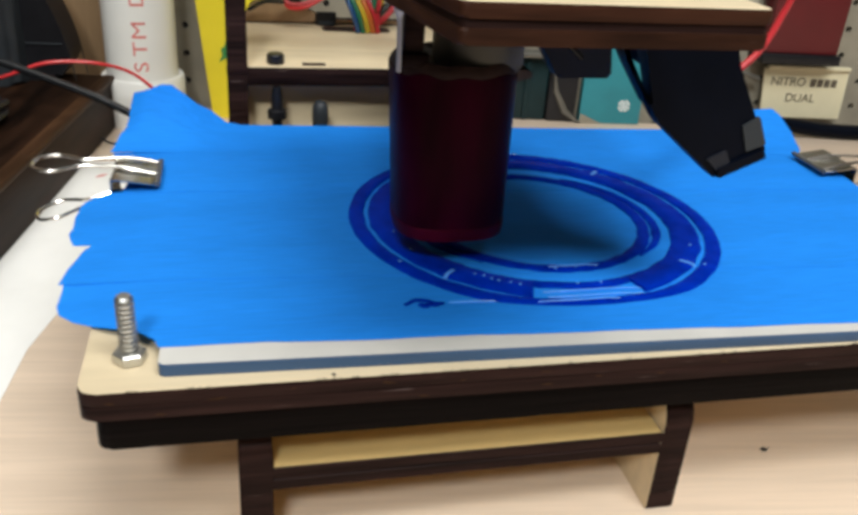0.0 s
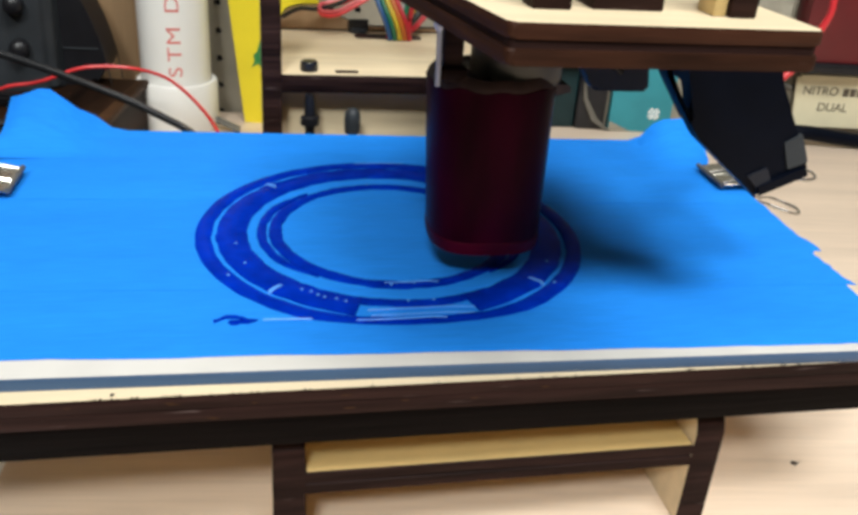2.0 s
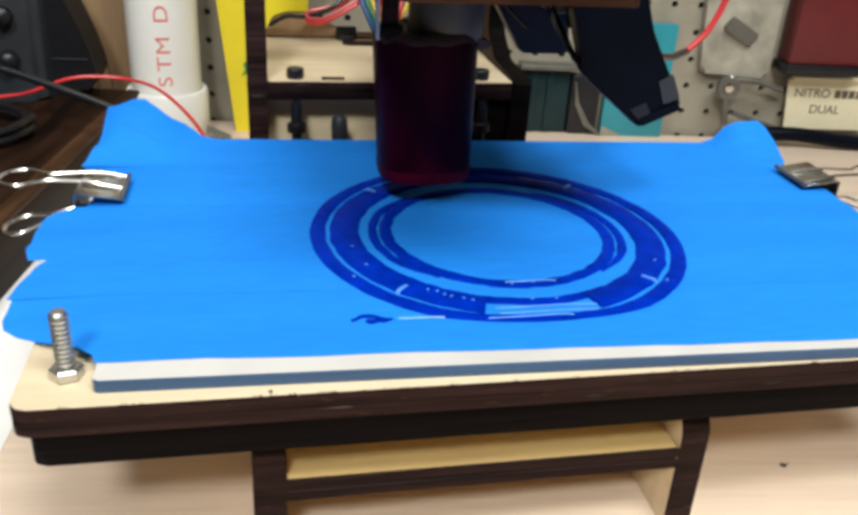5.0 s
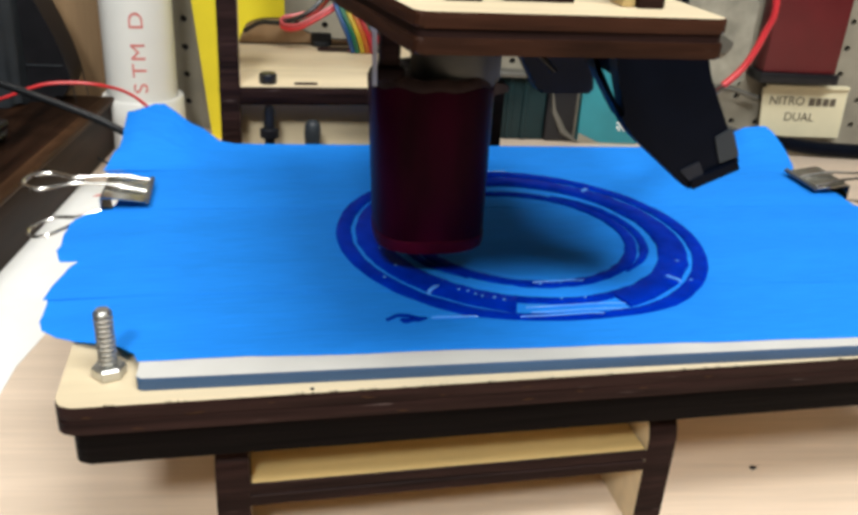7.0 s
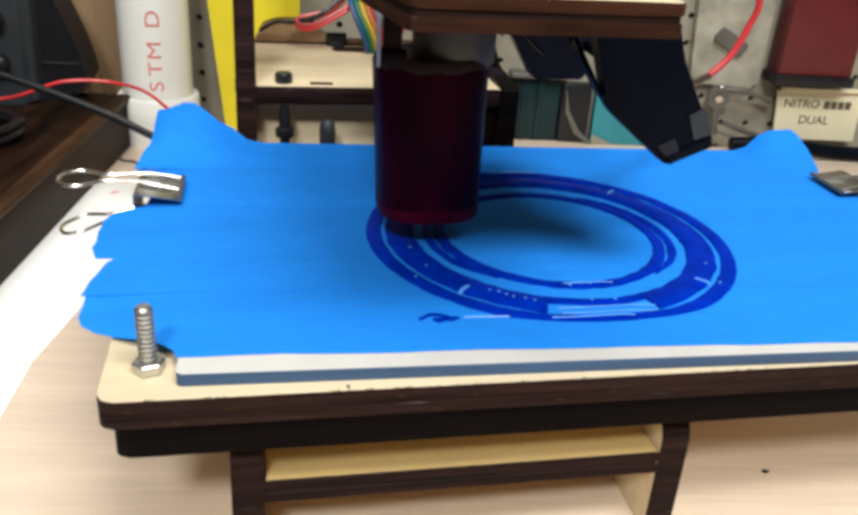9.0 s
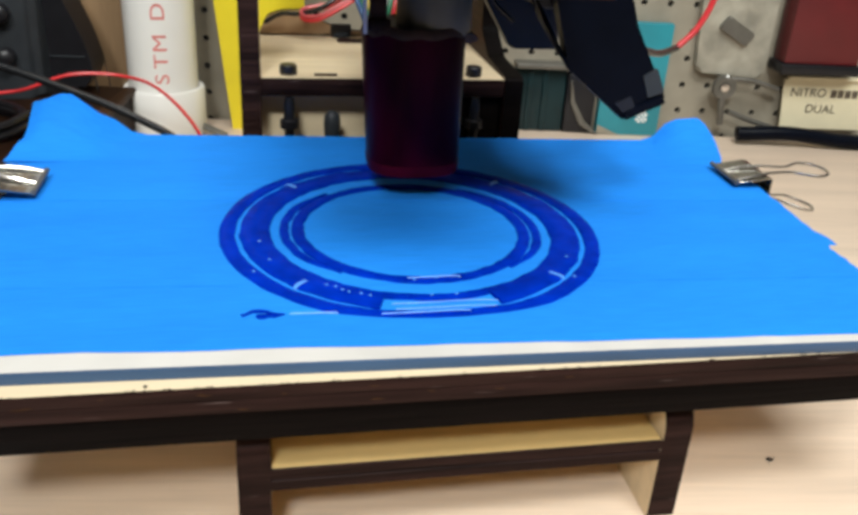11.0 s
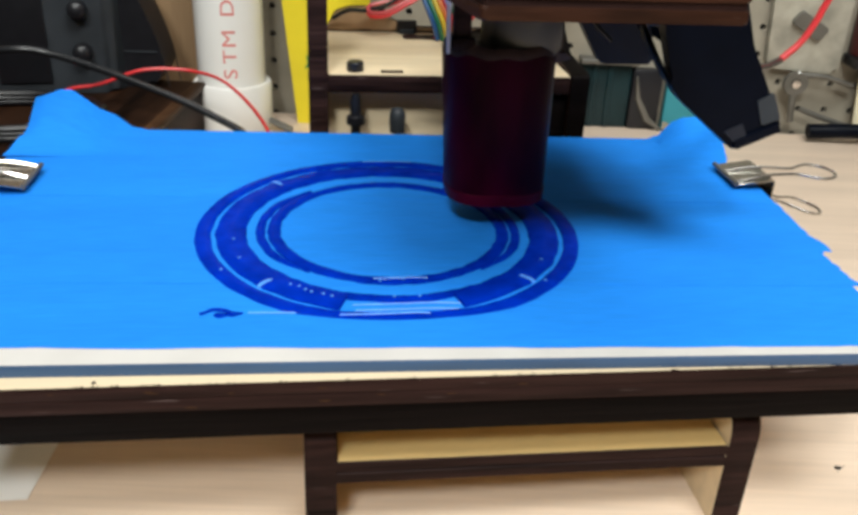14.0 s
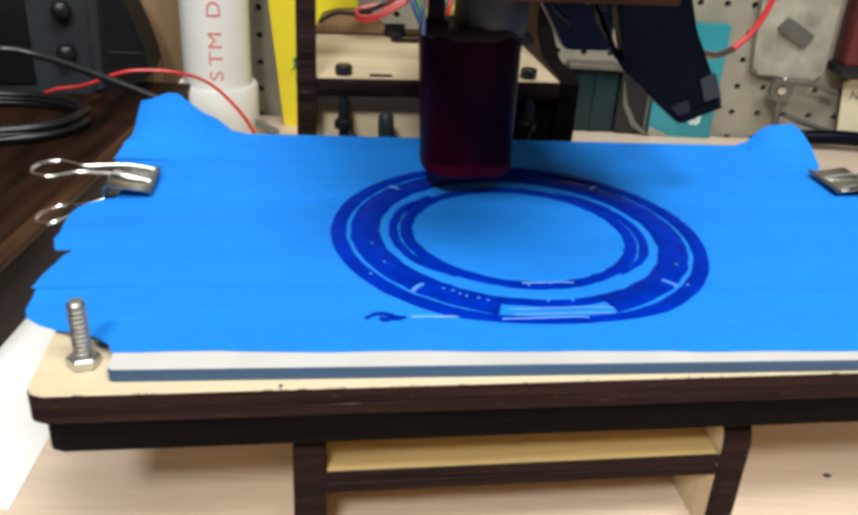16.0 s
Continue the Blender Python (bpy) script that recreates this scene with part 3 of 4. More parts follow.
def printed_ring():
    g = thing("printed_ring", "glossy dark blue printed resin rings on blue tape", "resin print")

    def front_flat(x, y):
        return x, (y if y > -0.0745 else -0.0745 + (y + 0.0745) * 0.62)
    bm = bmesh.new()
    arc_band(bm, 0.0792, 0.0864, 0, 360, 0.0011, shape=front_flat, seed=1)
    part("outer_bead", bm, RESIN, g)
    bm = bmesh.new()
    arc_band(bm, 0.0640, 0.0774, -72, 252, 0.0012, seed=2, rough=0.0009)
    part("wide_band", bm, RESIN, g)
    bm = bmesh.new()
    arc_band(bm, 0.0640, 0.0690, 251, 289, 0.0011, seed=3, rough=0.0007)
    part("narrow_band", bm, RESIN, g)
    bm = bmesh.new()
    arc_band(bm, 0.0490, 0.0548, 0, 360, 0.0012, seed=4, rough=0.0007)
    part("inner_bead", bm, RESIN, g)
    for a0, a1 in ((128, 232), (-52, 58)):
        bm = bmesh.new()
        s = -1 if a0 > 90 else 1
        arc_band(bm, 0.0536, 0.0578, a0, a1, 0.0011, centre=(s * 0.0022, 0), seed=5 + s, rough=0.0006, taper=22.0)
        part("side_bead", bm, RESIN, g)
    # pale lines painted where the resin would catch a lamp's reflection
    for x0, x1, y in ((-0.019, 0.024, -0.0704), (-0.018, 0.022, -0.0746), (-0.010, 0.012, -0.0512), (-0.024, 0.010, -0.0792), (-0.008, 0.018, 0.0835)):
        bm = bm_wire([(x0, y, 0.0002), (x0 * .3, y - .0002, 0.0004), (x1 * .5, y + .0002, 0.0004), (x1, y - .0003, 0.0002)], 0.0003, 6, 6)
        for v in bm.verts:
            v.co.z += 0.0 if -0.076 < y < -0.06 else 0.0010
        part("glint_line", bm, PALE_RESIN, g, "pale line painted as a glint on the resin")
    for a in (45, 135, 225, 315):
        bm = bmesh.new()
        c, s = math.cos(radians(a)), math.sin(radians(a))
        arc_band(bm, 0.0705, 0.0785, a - 0.55, a + 0.55, 0.0016, seed=a)
        part("tick", bm, PALE_RESIN, g, "pale notch across the band")
    rnd = random.Random(5)
    # made-up beads, pale and glossy, that stand for sparkle on the resin
    for a, r in ((232, .0700), (235, .0695), (238, .0705), (241, .0698), (244, .0702), (247, .0700), (262, .0530), (272, .0520), (283, .0525), (268, .0665), (276, .0660), (205, .0720), (190, .0700), (330, .0735), (318, .0815), (210, .0830), (95, .0530), (92, .0840)):
        c, q = math.cos(radians(a)), math.sin(radians(a))
        bm = bm_turned([(0.0006, 0.0008), (0.0007, 0.0012), (0.0005, 0.0016), (0.0002, 0.0017)], 8, (r * c + rnd.uniform(-.0008, .0008), r * q + rnd.uniform(-.0006, .0006)))
        part("glint_dot", bm, SPARK, g, "tiny pale bead added as a glint")
    bm = bm_wire([(-0.0755, -0.0748, 0.0003), (-0.071, -0.0722, 0.0005), (-0.067, -0.0725, 0.0006), (-0.0640, -0.0742, 0.0006), (-0.0622, -0.0762, 0.0003)], 0.0011, 6, 6)
    blob = bm_turned([(0.0030, 0.0), (0.0026, 0.0005), (0.0012, 0.0007)], 18, (0, 0), lambda a, i: (0.0012 * math.sin(2 * a + 1) + 0.0006 * math.sin(5 * a), 0))
    for v in bm.verts:
        v.co.z = max(0.0, v.co.z * 0.35)
        v.co.x += 0.0010 * noise.noise((v.co.x * 400, v.co.y * 400, 2))
        v.co.y += 0.0014 * noise.noise((v.co.x * 300, v.co.y * 300, 5))
    part("smear", bm, RESIN, g, "small stray smear of resin")
    for v in blob.verts:
        v.co.x, v.co.y = v.co.x * 1.3 - 0.0655, v.co.y * 0.7 - 0.0755
    part("smear", blob, RESIN, g, "small stray blob of resin")
    part("strand", bm_wire([(-0.058, -0.0745, 0.0001), (-0.045, -0.0752, 0.0003), (-0.036, -0.0756, 0.0001)], 0.0004, 5, 4), PALE_RESIN, g, "thin clear strand")
    return g


# ---------------------------------------------------------------- the arm that travels over the bed
def bm_sleeve(rows, segs=56, power=2.7, uneven=0.0):
    """An open sleeve of rounded-square section. rows: (centre x, centre y, half width, half depth, z), outside up then inside down."""
    bm = bmesh.new()
    rings = []
    for i, (cx, cy, w, d, z) in enumerate(rows):
        ring = []
        for k in range(segs):
            a = 2 * math.pi * k / segs
            c, s = math.cos(a), math.sin(a)
            q = (abs(c) ** power + abs(s) ** power) ** (-1 / power)
            n = noise.noise((c * 2.1, s * 2.1, 4.0))
            top = uneven * n if z > 0.15 else 0.0
            q *= 1 + 0.012 * noise.noise((c * 1.5, s * 1.5, z * 40))
            ring.append(bm.verts.new((cx + w * q * c, cy + d * q * s, z + top)))
        rings.append(ring)
    for a, b in zip(rings, rings[1:]):
        for k in range(segs):
            bm.faces.new((a[k], a[(k + 1) % segs], b[(k + 1) % segs], b[k]))
    return bm


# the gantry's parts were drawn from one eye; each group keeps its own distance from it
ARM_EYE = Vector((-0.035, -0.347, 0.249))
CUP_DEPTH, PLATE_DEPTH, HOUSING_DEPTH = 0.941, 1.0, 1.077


def print_arm():
    a = thing("print_gantry", "plywood print gantry carrying a dark red cup and black sensor housing", "gantry")
    zb = 0.2056
    outline = rounded([(0.0070, -0.1262), (0.0860, -0.1262), (0.0880, 0.070), (-0.0060, 0.070), (-0.0060, -0.0450)], [0.002, 0.002, 0.004, 0.004, 0.006])
    core = [(x + (0.0006 if x < 0.04 else -0.0006), y + (0.0006 if y < 0 else -0.0006)) for x, y in outline]
    part("lower_plate", bm_prism(outline, zb, zb + 0.0040, "z", 0.0006), TOAST, a, "plywood plate with a toasted edge")
    part("core_plate", bm_prism(core, zb + 0.0040, zb + 0.0062, "z", 0), BURNT, a, "dark layer between the plates")
    part("upper_plate", two_tone(bm_prism(outline, zb + 0.0062, zb + 0.0100, "z", 0.0006), "z"), [PLY, TOAST], a, "plywood plate with a toasted edge")
    for x in (0.0200, 0.0700):
        part("slide_rod", bm_wire([(x, 0.040, zb + 0.0137), (x, 0.15, zb + 0.0137), (x, 0.29, zb + 0.0137)], 0.0036, 14, 3), STEEL, a, "steel slide rod")
    for x0, x1, y0, y1 in ((0.0170, 0.0270, -0.1100, -0.100), (0.0330, 0.0520, -0.1080, -0.095), (0.0672, 0.0745, -0.1135, -0.1000)):
        part("block", bm_box(x0, x1, y0, y1, zb + 0.0100, zb + 0.060, 0.0006), BURNT, a, "dark tab standing on the plate")
    part("tan_wedge", bm_box(0.0634, 0.0670, -0.1120, -0.1030, zb + 0.0100, zb + 0.060, 0.0006), SHELF_PLY, a, "tan wooden wedge beside a tab")
    part("motor", bm_turned([(0.0160, 0.1635), (0.0188, 0.1650), (0.0190, 0.2000), (0.0160, zb)], 36, (0.0540, 0.0220)), MOTOR, a, "grey metal motor can")
    part("nozzle", bm_turned([(0.0010, 0.0972), (0.0022, 0.0985), (0.0030, 0.102), (0.0060, 0.115), (0.0060, 0.1650)], 20, (0.0514, 0.0218)), BLACK, a)
    cup = part("cup", bm_sleeve([(0.0446, 0.0220, 0.0226, 0.0206, 0.0962), (0.0446, 0.0220, 0.0238, 0.0218, 0.0950), (0.0445, 0.0220, 0.0242, 0.0222, 0.0975), (0.0425, 0.0220, 0.0258, 0.0228, 0.1580), (0.0423, 0.0220, 0.0260, 0.0230, 0.1645),
                           (0.0423, 0.0220, 0.0250, 0.0220, 0.1650), (0.0425, 0.0220, 0.0246, 0.0216, 0.1580), (0.0446, 0.0220, 0.0226, 0.0206, 0.0962)], uneven=0.003), CUP, a, "dark red plastic sleeve, open below")
    # added band; its brighter red paints light coming through the sleeve
    part("hem", bm_sleeve([(0.0446, 0.0220, 0.0228, 0.0208, 0.0945), (0.0446, 0.0220, 0.0241, 0.0221, 0.0942), (0.0445, 0.0220, 0.0244, 0.0224, 0.0960), (0.0444, 0.0220, 0.0245, 0.0225, 0.0995), (0.0444, 0.0220, 0.0240, 0.0220, 0.1000)]), LIT_FILM, cup, "bottom edge in brighter red for light through the film")
    part("cup_rim", bm_sleeve([(0.0423, 0.0220, 0.0255, 0.0225, 0.1620), (0.0423, 0.0220, 0.0258, 0.0229, 0.1636), (0.0423, 0.0220, 0.0252, 0.0224, 0.1664), (0.0428, 0.0220, 0.0235, 0.0205, 0.1690), (0.0460, 0.0220, 0.0180, 0.0170, 0.1675), (0.0470, 0.0220, 0.0080, 0.0080, 0.1670)],
                              uneven=0.0022), RIM, cup, "crumpled brown rim of the sleeve")
    part("lip", bm_prism(rounded([(0.0640, 0.1600), (0.0735, 0.1625), (0.0725, 0.1650), (0.0630, 0.1665)], [.001] * 4), 0.010, 0.026, "y", 0.0006), RIM, cup, "folded lip on the rim")
    part("peg", bm_box(0.0200, 0.0280, 0.0060, 0.0130, 0.1660, zb, 0.0012), BURNT, a, "dark post under the plate")
    part("peg_cap", bm_box(0.0180, 0.0300, 0.0040, 0.0150, 0.1672, 0.1730, 0.0015), BURNT, a)
    part("red_tab", bm_box(0.0150, 0.0190, 0.004, 0.0080, 0.1930, zb, 0.001), RED_BOX, a, "red plastic tab")
    part("tube", bm_wire([(0.0168, -0.0012, 0.1672), (0.0166, -0.0014, 0.1780), (0.0160, -0.0016, 0.1920)], 0.0010, 10), TUBE, a, "thin milky tube")
    part("tube_hub", bm_turned([(0.0012, 0.1880), (0.0021, 0.1900), (0.0024, 0.1960), (0.0024, zb)], 14, (0.0160, -0.0016)), TUBE, a, "pale blue tube fitting")
    zh = 0.2100           # top of the housing, at the plate
    side = rounded([(0.0640, zh), (0.0695, zh), (0.0750, 0.1905), (0.0858, 0.1752), (0.0872, 0.1760), (0.0825, 0.1905), (0.0770, zh), (0.1080, zh), (0.1150, 0.1890), (0.1325, 0.1590), (0.1152, 0.1500), (0.0900, 0.1700)],
                   [0, 0, .002, .0004, .0004, .002, 0, 0, .002, .0015, .0015, .003])
    housing = part("sensor_housing", bm_prism(side, -0.0760, -0.0690, "y", 0.0010), NAVY, a, "blue-black slanted plastic housing with an open slot")
    part("sensor_back", bm_prism(rounded([(0.1030, zh), (0.1080, zh), (0.1150, 0.1890), (0.1310, 0.1605), (0.1165, 0.1530), (0.1120, 0.1620)], [0, 0, .002, .0015, .0015, .003]), -0.0690, -0.0480, "y", 0.0010), NAVY, a, "blue-black body behind the slanted front")
    # unseen extra depth, added so the housing throws a broader shadow
    part("sensor_shade", bm_prism(rounded([(0.1020, zh), (0.1180, zh), (0.1210, 0.1760), (0.1130, 0.1720)], [0, 0, .002, .002]), -0.0480, 0.0150, "y", 0.0010), NAVY, a, "unseen blue-black rear of the housing, added to widen its shadow")
    part("sensor_face", bm_prism(rounded([(0.1205, 0.1690), (0.1262, 0.1722), (0.1308, 0.1625), (0.1240, 0.1600)], [.0005] * 4), -0.0768, -0.0752, "y", 0.0002), GREY, housing, "grey square on the housing")
    part("facet", bm_prism(rounded([(0.1100, 0.1575), (0.1165, 0.1605), (0.1190, 0.1560), (0.1150, 0.1530)], [.0005] * 4), -0.0768, -0.0752, "y", 0.0002), SLATE, housing, "duller patch at the tip")
    part("housing_ridge", bm_prism(rounded([(0.1145, 0.1540), (0.1300, 0.1610), (0.1318, 0.1580), (0.1155, 0.1508)], [.0004] * 4), -0.0775, -0.0752, "y", 0.0003), NAVY, housing)
    part("rear_housing", bm_prism(rounded([(0.0600, zh), (0.1120, zh), (0.1180, 0.1580), (0.0930, 0.1580)], [0, 0, .002, .002]), 0.0220, 0.0320, "y", 0.0012), SLATE, a, "dark grey slanted box under the plate")
    # unseen block, added to close the lit gap in the gantry's shadow
    part("shadow_caster", bm_box(0.0860, 0.1150, -0.0400, 0.0500, 0.1880, zb - 0.0002, 0.0010), BLACK, a, "unseen black block under the plate, added to cast shadow")
    part("housing_strap", bm_wire([(0.0570, -0.050, zh), (0.0600, -0.052, 0.1950), (0.0700, -0.054, 0.1850)], 0.0011, 8), BLACK, a, "black strap beside the box")
    part("lead", bm_wire([(0.1180, -0.055, 0.1840), (0.1480, -0.005, 0.1660), (0.1800, 0.035, 0.1540), (0.2030, 0.060, 0.1520)], 0.0020, 10), BLACK_WIRE, a, "black end of the arching wire")
    part("red_lead", bm_wire([(0.2030, 0.060, 0.1520), (0.2130, 0.060, 0.1625), (0.2200, 0.060, 0.1780), (0.2225, 0.060, 0.1960), (0.2120, 0.070, 0.2400), (0.1500, 0.100, 0.2500), (0.0850, 0.068, 0.2160)], 0.0018, 10), RED_WIRE, a, "red wire arching beside the plate")
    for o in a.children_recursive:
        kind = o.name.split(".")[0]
        depth = PLATE_DEPTH if "plate" in kind or kind in ("slide_rod", "block", "tan_wedge", "shadow_caster") else HOUSING_DEPTH if "hous" in kind or "sensor" in kind or "lead" in kind or kind == "facet" else CUP_DEPTH
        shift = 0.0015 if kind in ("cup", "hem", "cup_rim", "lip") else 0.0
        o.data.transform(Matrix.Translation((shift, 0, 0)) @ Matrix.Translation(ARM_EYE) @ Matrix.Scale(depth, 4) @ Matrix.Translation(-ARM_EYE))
    return a


# ---------------------------------------------------------------- things behind the printer
def pvc_pipe():
    p = thing("pvc_pipe", "white pvc pipe in a coupling with red vertical print", "pipe", pose(-0.1195, 0.4270, 0))
    part("coupling", bm_turned([(0.0345, 0.0), (0.0352, 0.002), (0.0352, 0.0410), (0.0340, 0.0430), (0.0306, 0.0430), (0.0306, 0.040)], 48), PVC, p, "wider white coupling")
    tube = part("tube", bm_turned([(0.0300, 0.002), (0.0300, 0.42), (0.0270, 0.42), (0.0270, 0.002)], 48), PVC, p)
    for letter, z in (("S", 0.0555), ("T", 0.0707), ("M", 0.0862), ("D", 0.1120)):
        text = bm_text(letter, 0.0205, 0.0003)
        for k in range(-6, 7):
            bmesh.ops.bisect_plane(text, geom=text.verts[:] + text.edges[:] + text.faces[:], plane_co=(0, k * 0.0012, 0), plane_no=(0, 1, 0))
        for v in text.verts:          # stand the letter up and lay it round the pipe
            ang = -math.pi / 2 + 0.09 - 0.8 * v.co.y / 0.0300
            r = 0.0301 + v.co.z * 0.3
            v.co = (r * math.cos(ang), r * math.sin(ang), z + v.co.x)
        part("letter", text, RED_INK, tube, "red printed letter")
    return p


def left_things():
    d = thing("dark_wood_box", "low dark walnut box with a worn lighter edge", "wooden box", pose(-0.1840, 0.150, 0, rz=-9.0))
    part("body", bm_box(-0.45, 0.0, -0.60, 0.262, 0.0, 0.0390, 0.002), DARKWOOD, d)
    part("edge_trim", bm_box(-0.45, 0.002, -0.60, 0.264, 0.0392, 0.0450, 0.002), DARKWOOD, d, "dark top board")
    part("worn_edge", bm_box(-0.009, 0.0026, -0.60, 0.2645, 0.0396, 0.0454, 0.0022), WORN, d, "edge worn to lighter brown")
    s = thing("speaker", "dark grey plastic speaker with two glossy black knobs", "speaker", pose(-0.232, 0.40, 0.0453, rz=8))
    outline = rounded([(-0.075, -0.03), (0.020, -0.03), (0.036, 0.02), (0.036, 0.035), (-0.075, 0.035)], [.006, .01, .01, .004, .004])
    part("cabinet", bm_prism(outline, 0, 0.20, "z", 0.003), GREY, s)
    for z in (0.035, 0.069):
        k = bm_turned([(0.0075, 0), (0.0078, 0.006), (0.0062, 0.011), (0.003, 0.013)], 20)
        bmesh.ops.rotate(k, verts=k.verts, matrix=Matrix.Rotation(radians(90), 3, "X"))
        part("knob", k, BLACK, s, "glossy black knob", pose(-0.004, -0.030, z))
    part("grille", bm_box(-0.070, -0.030, -0.0325, -0.0302, 0.01, 0.19, 0.001), BLACK, s)
    r = thing("black_case", "rounded black plastic case", "case", pose(-0.185, 0.41, 0.0453, rz=-5))
    part("shell", bm_prism(rounded([(-0.030, 0.0), (0.004, 0.0), (0.016, 0.016), (0.012, 0.040), (-0.006, 0.085), (-0.030, 0.12)], [.002, .006, .010, .02, .02, .004]), -0.02, 0.02, "y", 0.004), BLACK, r)
    part("seam", bm_box(-0.0295, 0.010, -0.0212, -0.0203, 0.030, 0.0312, 0.0002), GREY, r)
    whole("black_cable", bm_wire([(-0.50, 0.31, 0.050), (-0.36, 0.31, 0.080), (-0.27, 0.30, 0.0972), (-0.2323, 0.30, 0.0935), (-0.1718, 0.28, 0.0786), (-0.1199, 0.26, 0.0619), (-0.0873, 0.24, 0.045), (-0.075, 0.22, 0.0028)], 0.0028, 10),
          BLACK_WIRE, "thick black cable sagging behind the bed", "cable")
    whole("red_wire", bm_wire([(-0.36, 0.34, 0.0465), (-0.2700, 0.335, 0.0470), (-0.2350, 0.33, 0.0600), (-0.2120, 0.33, 0.0640), (-0.177, 0.33, 0.0759), (-0.1394, 0.335, 0.0738), (-0.1072, 0.30, 0.0711), (-0.0764, 0.25, 0.0500), (-0.066, 0.235, 0.0012)], 0.0013, 8),
          RED_WIRE, "thin red wire looping behind the bed", "wire")
    loops = [(-0.265 + 0.062 * math.cos(k * 0.7) * (1 + 0.05 * math.sin(k)), 0.285 + 0.048 * math.sin(k * 0.7), 0.0485 + 0.0021 * (k // 3) * 0.5) for k in range(28)]
    whole("cable_coil", bm_wire(loops, 0.0030, 8, 5), BLACK, "loose coil of black cable on the dark box", "cable")
    whole("black_wire_end", bm_wire([(-0.1390, 0.2850, 0.0320), (-0.1322, 0.2795, 0.0300), (-0.1218, 0.2734, 0.0300), (-0.1080, 0.2600, 0.0220), (-0.1000, 0.2500, 0.0012)], 0.0009, 8), BLACK_WIRE, "thin black wire behind the bed", "wire")
    y = thing("yellow_card", "bright yellow card with a green printed figure", "card", pose(-0.058, 0.434, 0.0, rz=math.degrees(math.atan(-0.12))))
    sheet = part("sheet", bm_prism([(-0.0035, 0.0), (0.0640, 0.0), (0.0640, 0.24), (-0.028, 0.24)], -0.0012, 0.0012, "y", 0.0002), YELLOW, y)
    part("figure", bm_prism([(0.004, 0.052), (0.007, 0.058), (0.006, 0.064), (0.009, 0.066), (0.012, 0.076), (0.014, 0.072), (0.013, 0.066), (0.017, 0.064), (0.013, 0.060), (0.014, 0.052), (0.010, 0.056)],
                            -0.0020, -0.0013, "y", 0), GREEN, sheet, "green printed shape")
    for z in (0.082, 0.016):
        part("slot", bm_box(0.0125, 0.0165, -0.0020, -0.0013, z, z + 0.010, 0), BLACK, sheet, "dark slot")
    t = thing("metal_clip", "small bundle of bare metal pins on the bench", "pins", pose(-0.078, 0.405, 0.004))
    for k in range(3):
        part("pin", bm_wire([(-0.008, k * 0.005, 0.006), (0.012, k * 0.005 - 0.01, 0.0)], 0.0016, 8, 2), MOTOR, t)


def wiring():
    w = thing("wire_bundle", "bundle of coloured ribbon wires over the shelf", "wires", pose(0, 0, 0))
    for k, n in enumerate(("blue_wire", "green_wire", "yellow_wire", "orange_wire", "scarlet_wire")):
        x = 0.040 + k * 0.0036
        part("wire", bm_wire([(x - 0.008, 0.286, 0.175), (x - 0.006, 0.270, 0.150), (x + 0.002, 0.262, 0.130), (x + 0.006, 0.264, 0.1175)], 0.0018, 8), WIRES[n], w, n.replace("_", " "))
        part("wire", bm_wire([(x + 0.016, 0.286, 0.172), (x + 0.010, 0.274, 0.150), (x + 0.006, 0.268, 0.132), (x + 0.005, 0.266, 0.1180)], 0.0018, 8), WIRES[("scarlet_wire", "yellow_wire", "grey_wire", "green_wire", "scarlet_wire")[k]], w)
    for pts, m, r in (([(0.076, 0.280, 0.1700), (0.070, 0.276, 0.1480), (0.058, 0.272, 0.1300), (0.048, 0.274, 0.1176)], WIRES["yellow_wire"], 0.0020),
                      ([(0.082, 0.280, 0.1640), (0.074, 0.276, 0.1420), (0.062, 0.272, 0.1280), (0.052, 0.274, 0.1176)], BLACK_WIRE, 0.0019),
                      ([(0.084, 0.280, 0.1540), (0.077, 0.276, 0.1390), (0.066, 0.272, 0.1260), (0.056, 0.274, 0.1176)], WIRES["scarlet_wire"], 0.0021)):
        part("wire", bm_wire(pts, r, 8), m, w)
    p = thing("pink_wire_loop", "loop of pink and red wires on the shelf", "wires", pose(0, 0, 0))
    for k, m in enumerate((RED_WIRE, PINK_WIRE)):
        e = 0.0026 * k
        part("wire", bm_wire([(0.044, 0.284, 0.1600 + e), (0.036, 0.276, 0.1480 + e), (0.022, 0.272, 0.1395 + e), (0.008, 0.270, 0.1325 + e), (-0.002, 0.274, 0.1315 + e),
                              (-0.003, 0.280, 0.1350 + e), (0.010, 0.284, 0.1375 + e), (0.024, 0.286, 0.1440), (0.038, 0.286, 0.1600)], 0.0014, 8), m, p)
    part("wire", bm_wire([(-0.030, 0.286, 0.1270), (-0.018, 0.282, 0.1340), (-0.004, 0.278, 0.1350), (0.014, 0.276, 0.1420), (0.030, 0.282, 0.1560)], 0.0017, 8), BLACK_WIRE, p, "dark wire beside the pink ones")
    c = thing("circuit_box", "small black circuit board at the back of the shelf", "electronics", pose(0, 0, 0))
    part("board", bm_box(0.0180, 0.0330, 0.2870, 0.2915, 0.1166, 0.1262, 0.001), BLACK, c)
    part("pin_row", bm_box(0.0200, 0.0310, 0.2850, 0.2869, 0.1166, 0.1200, 0.0004), GREY, c, "row of grey pins")


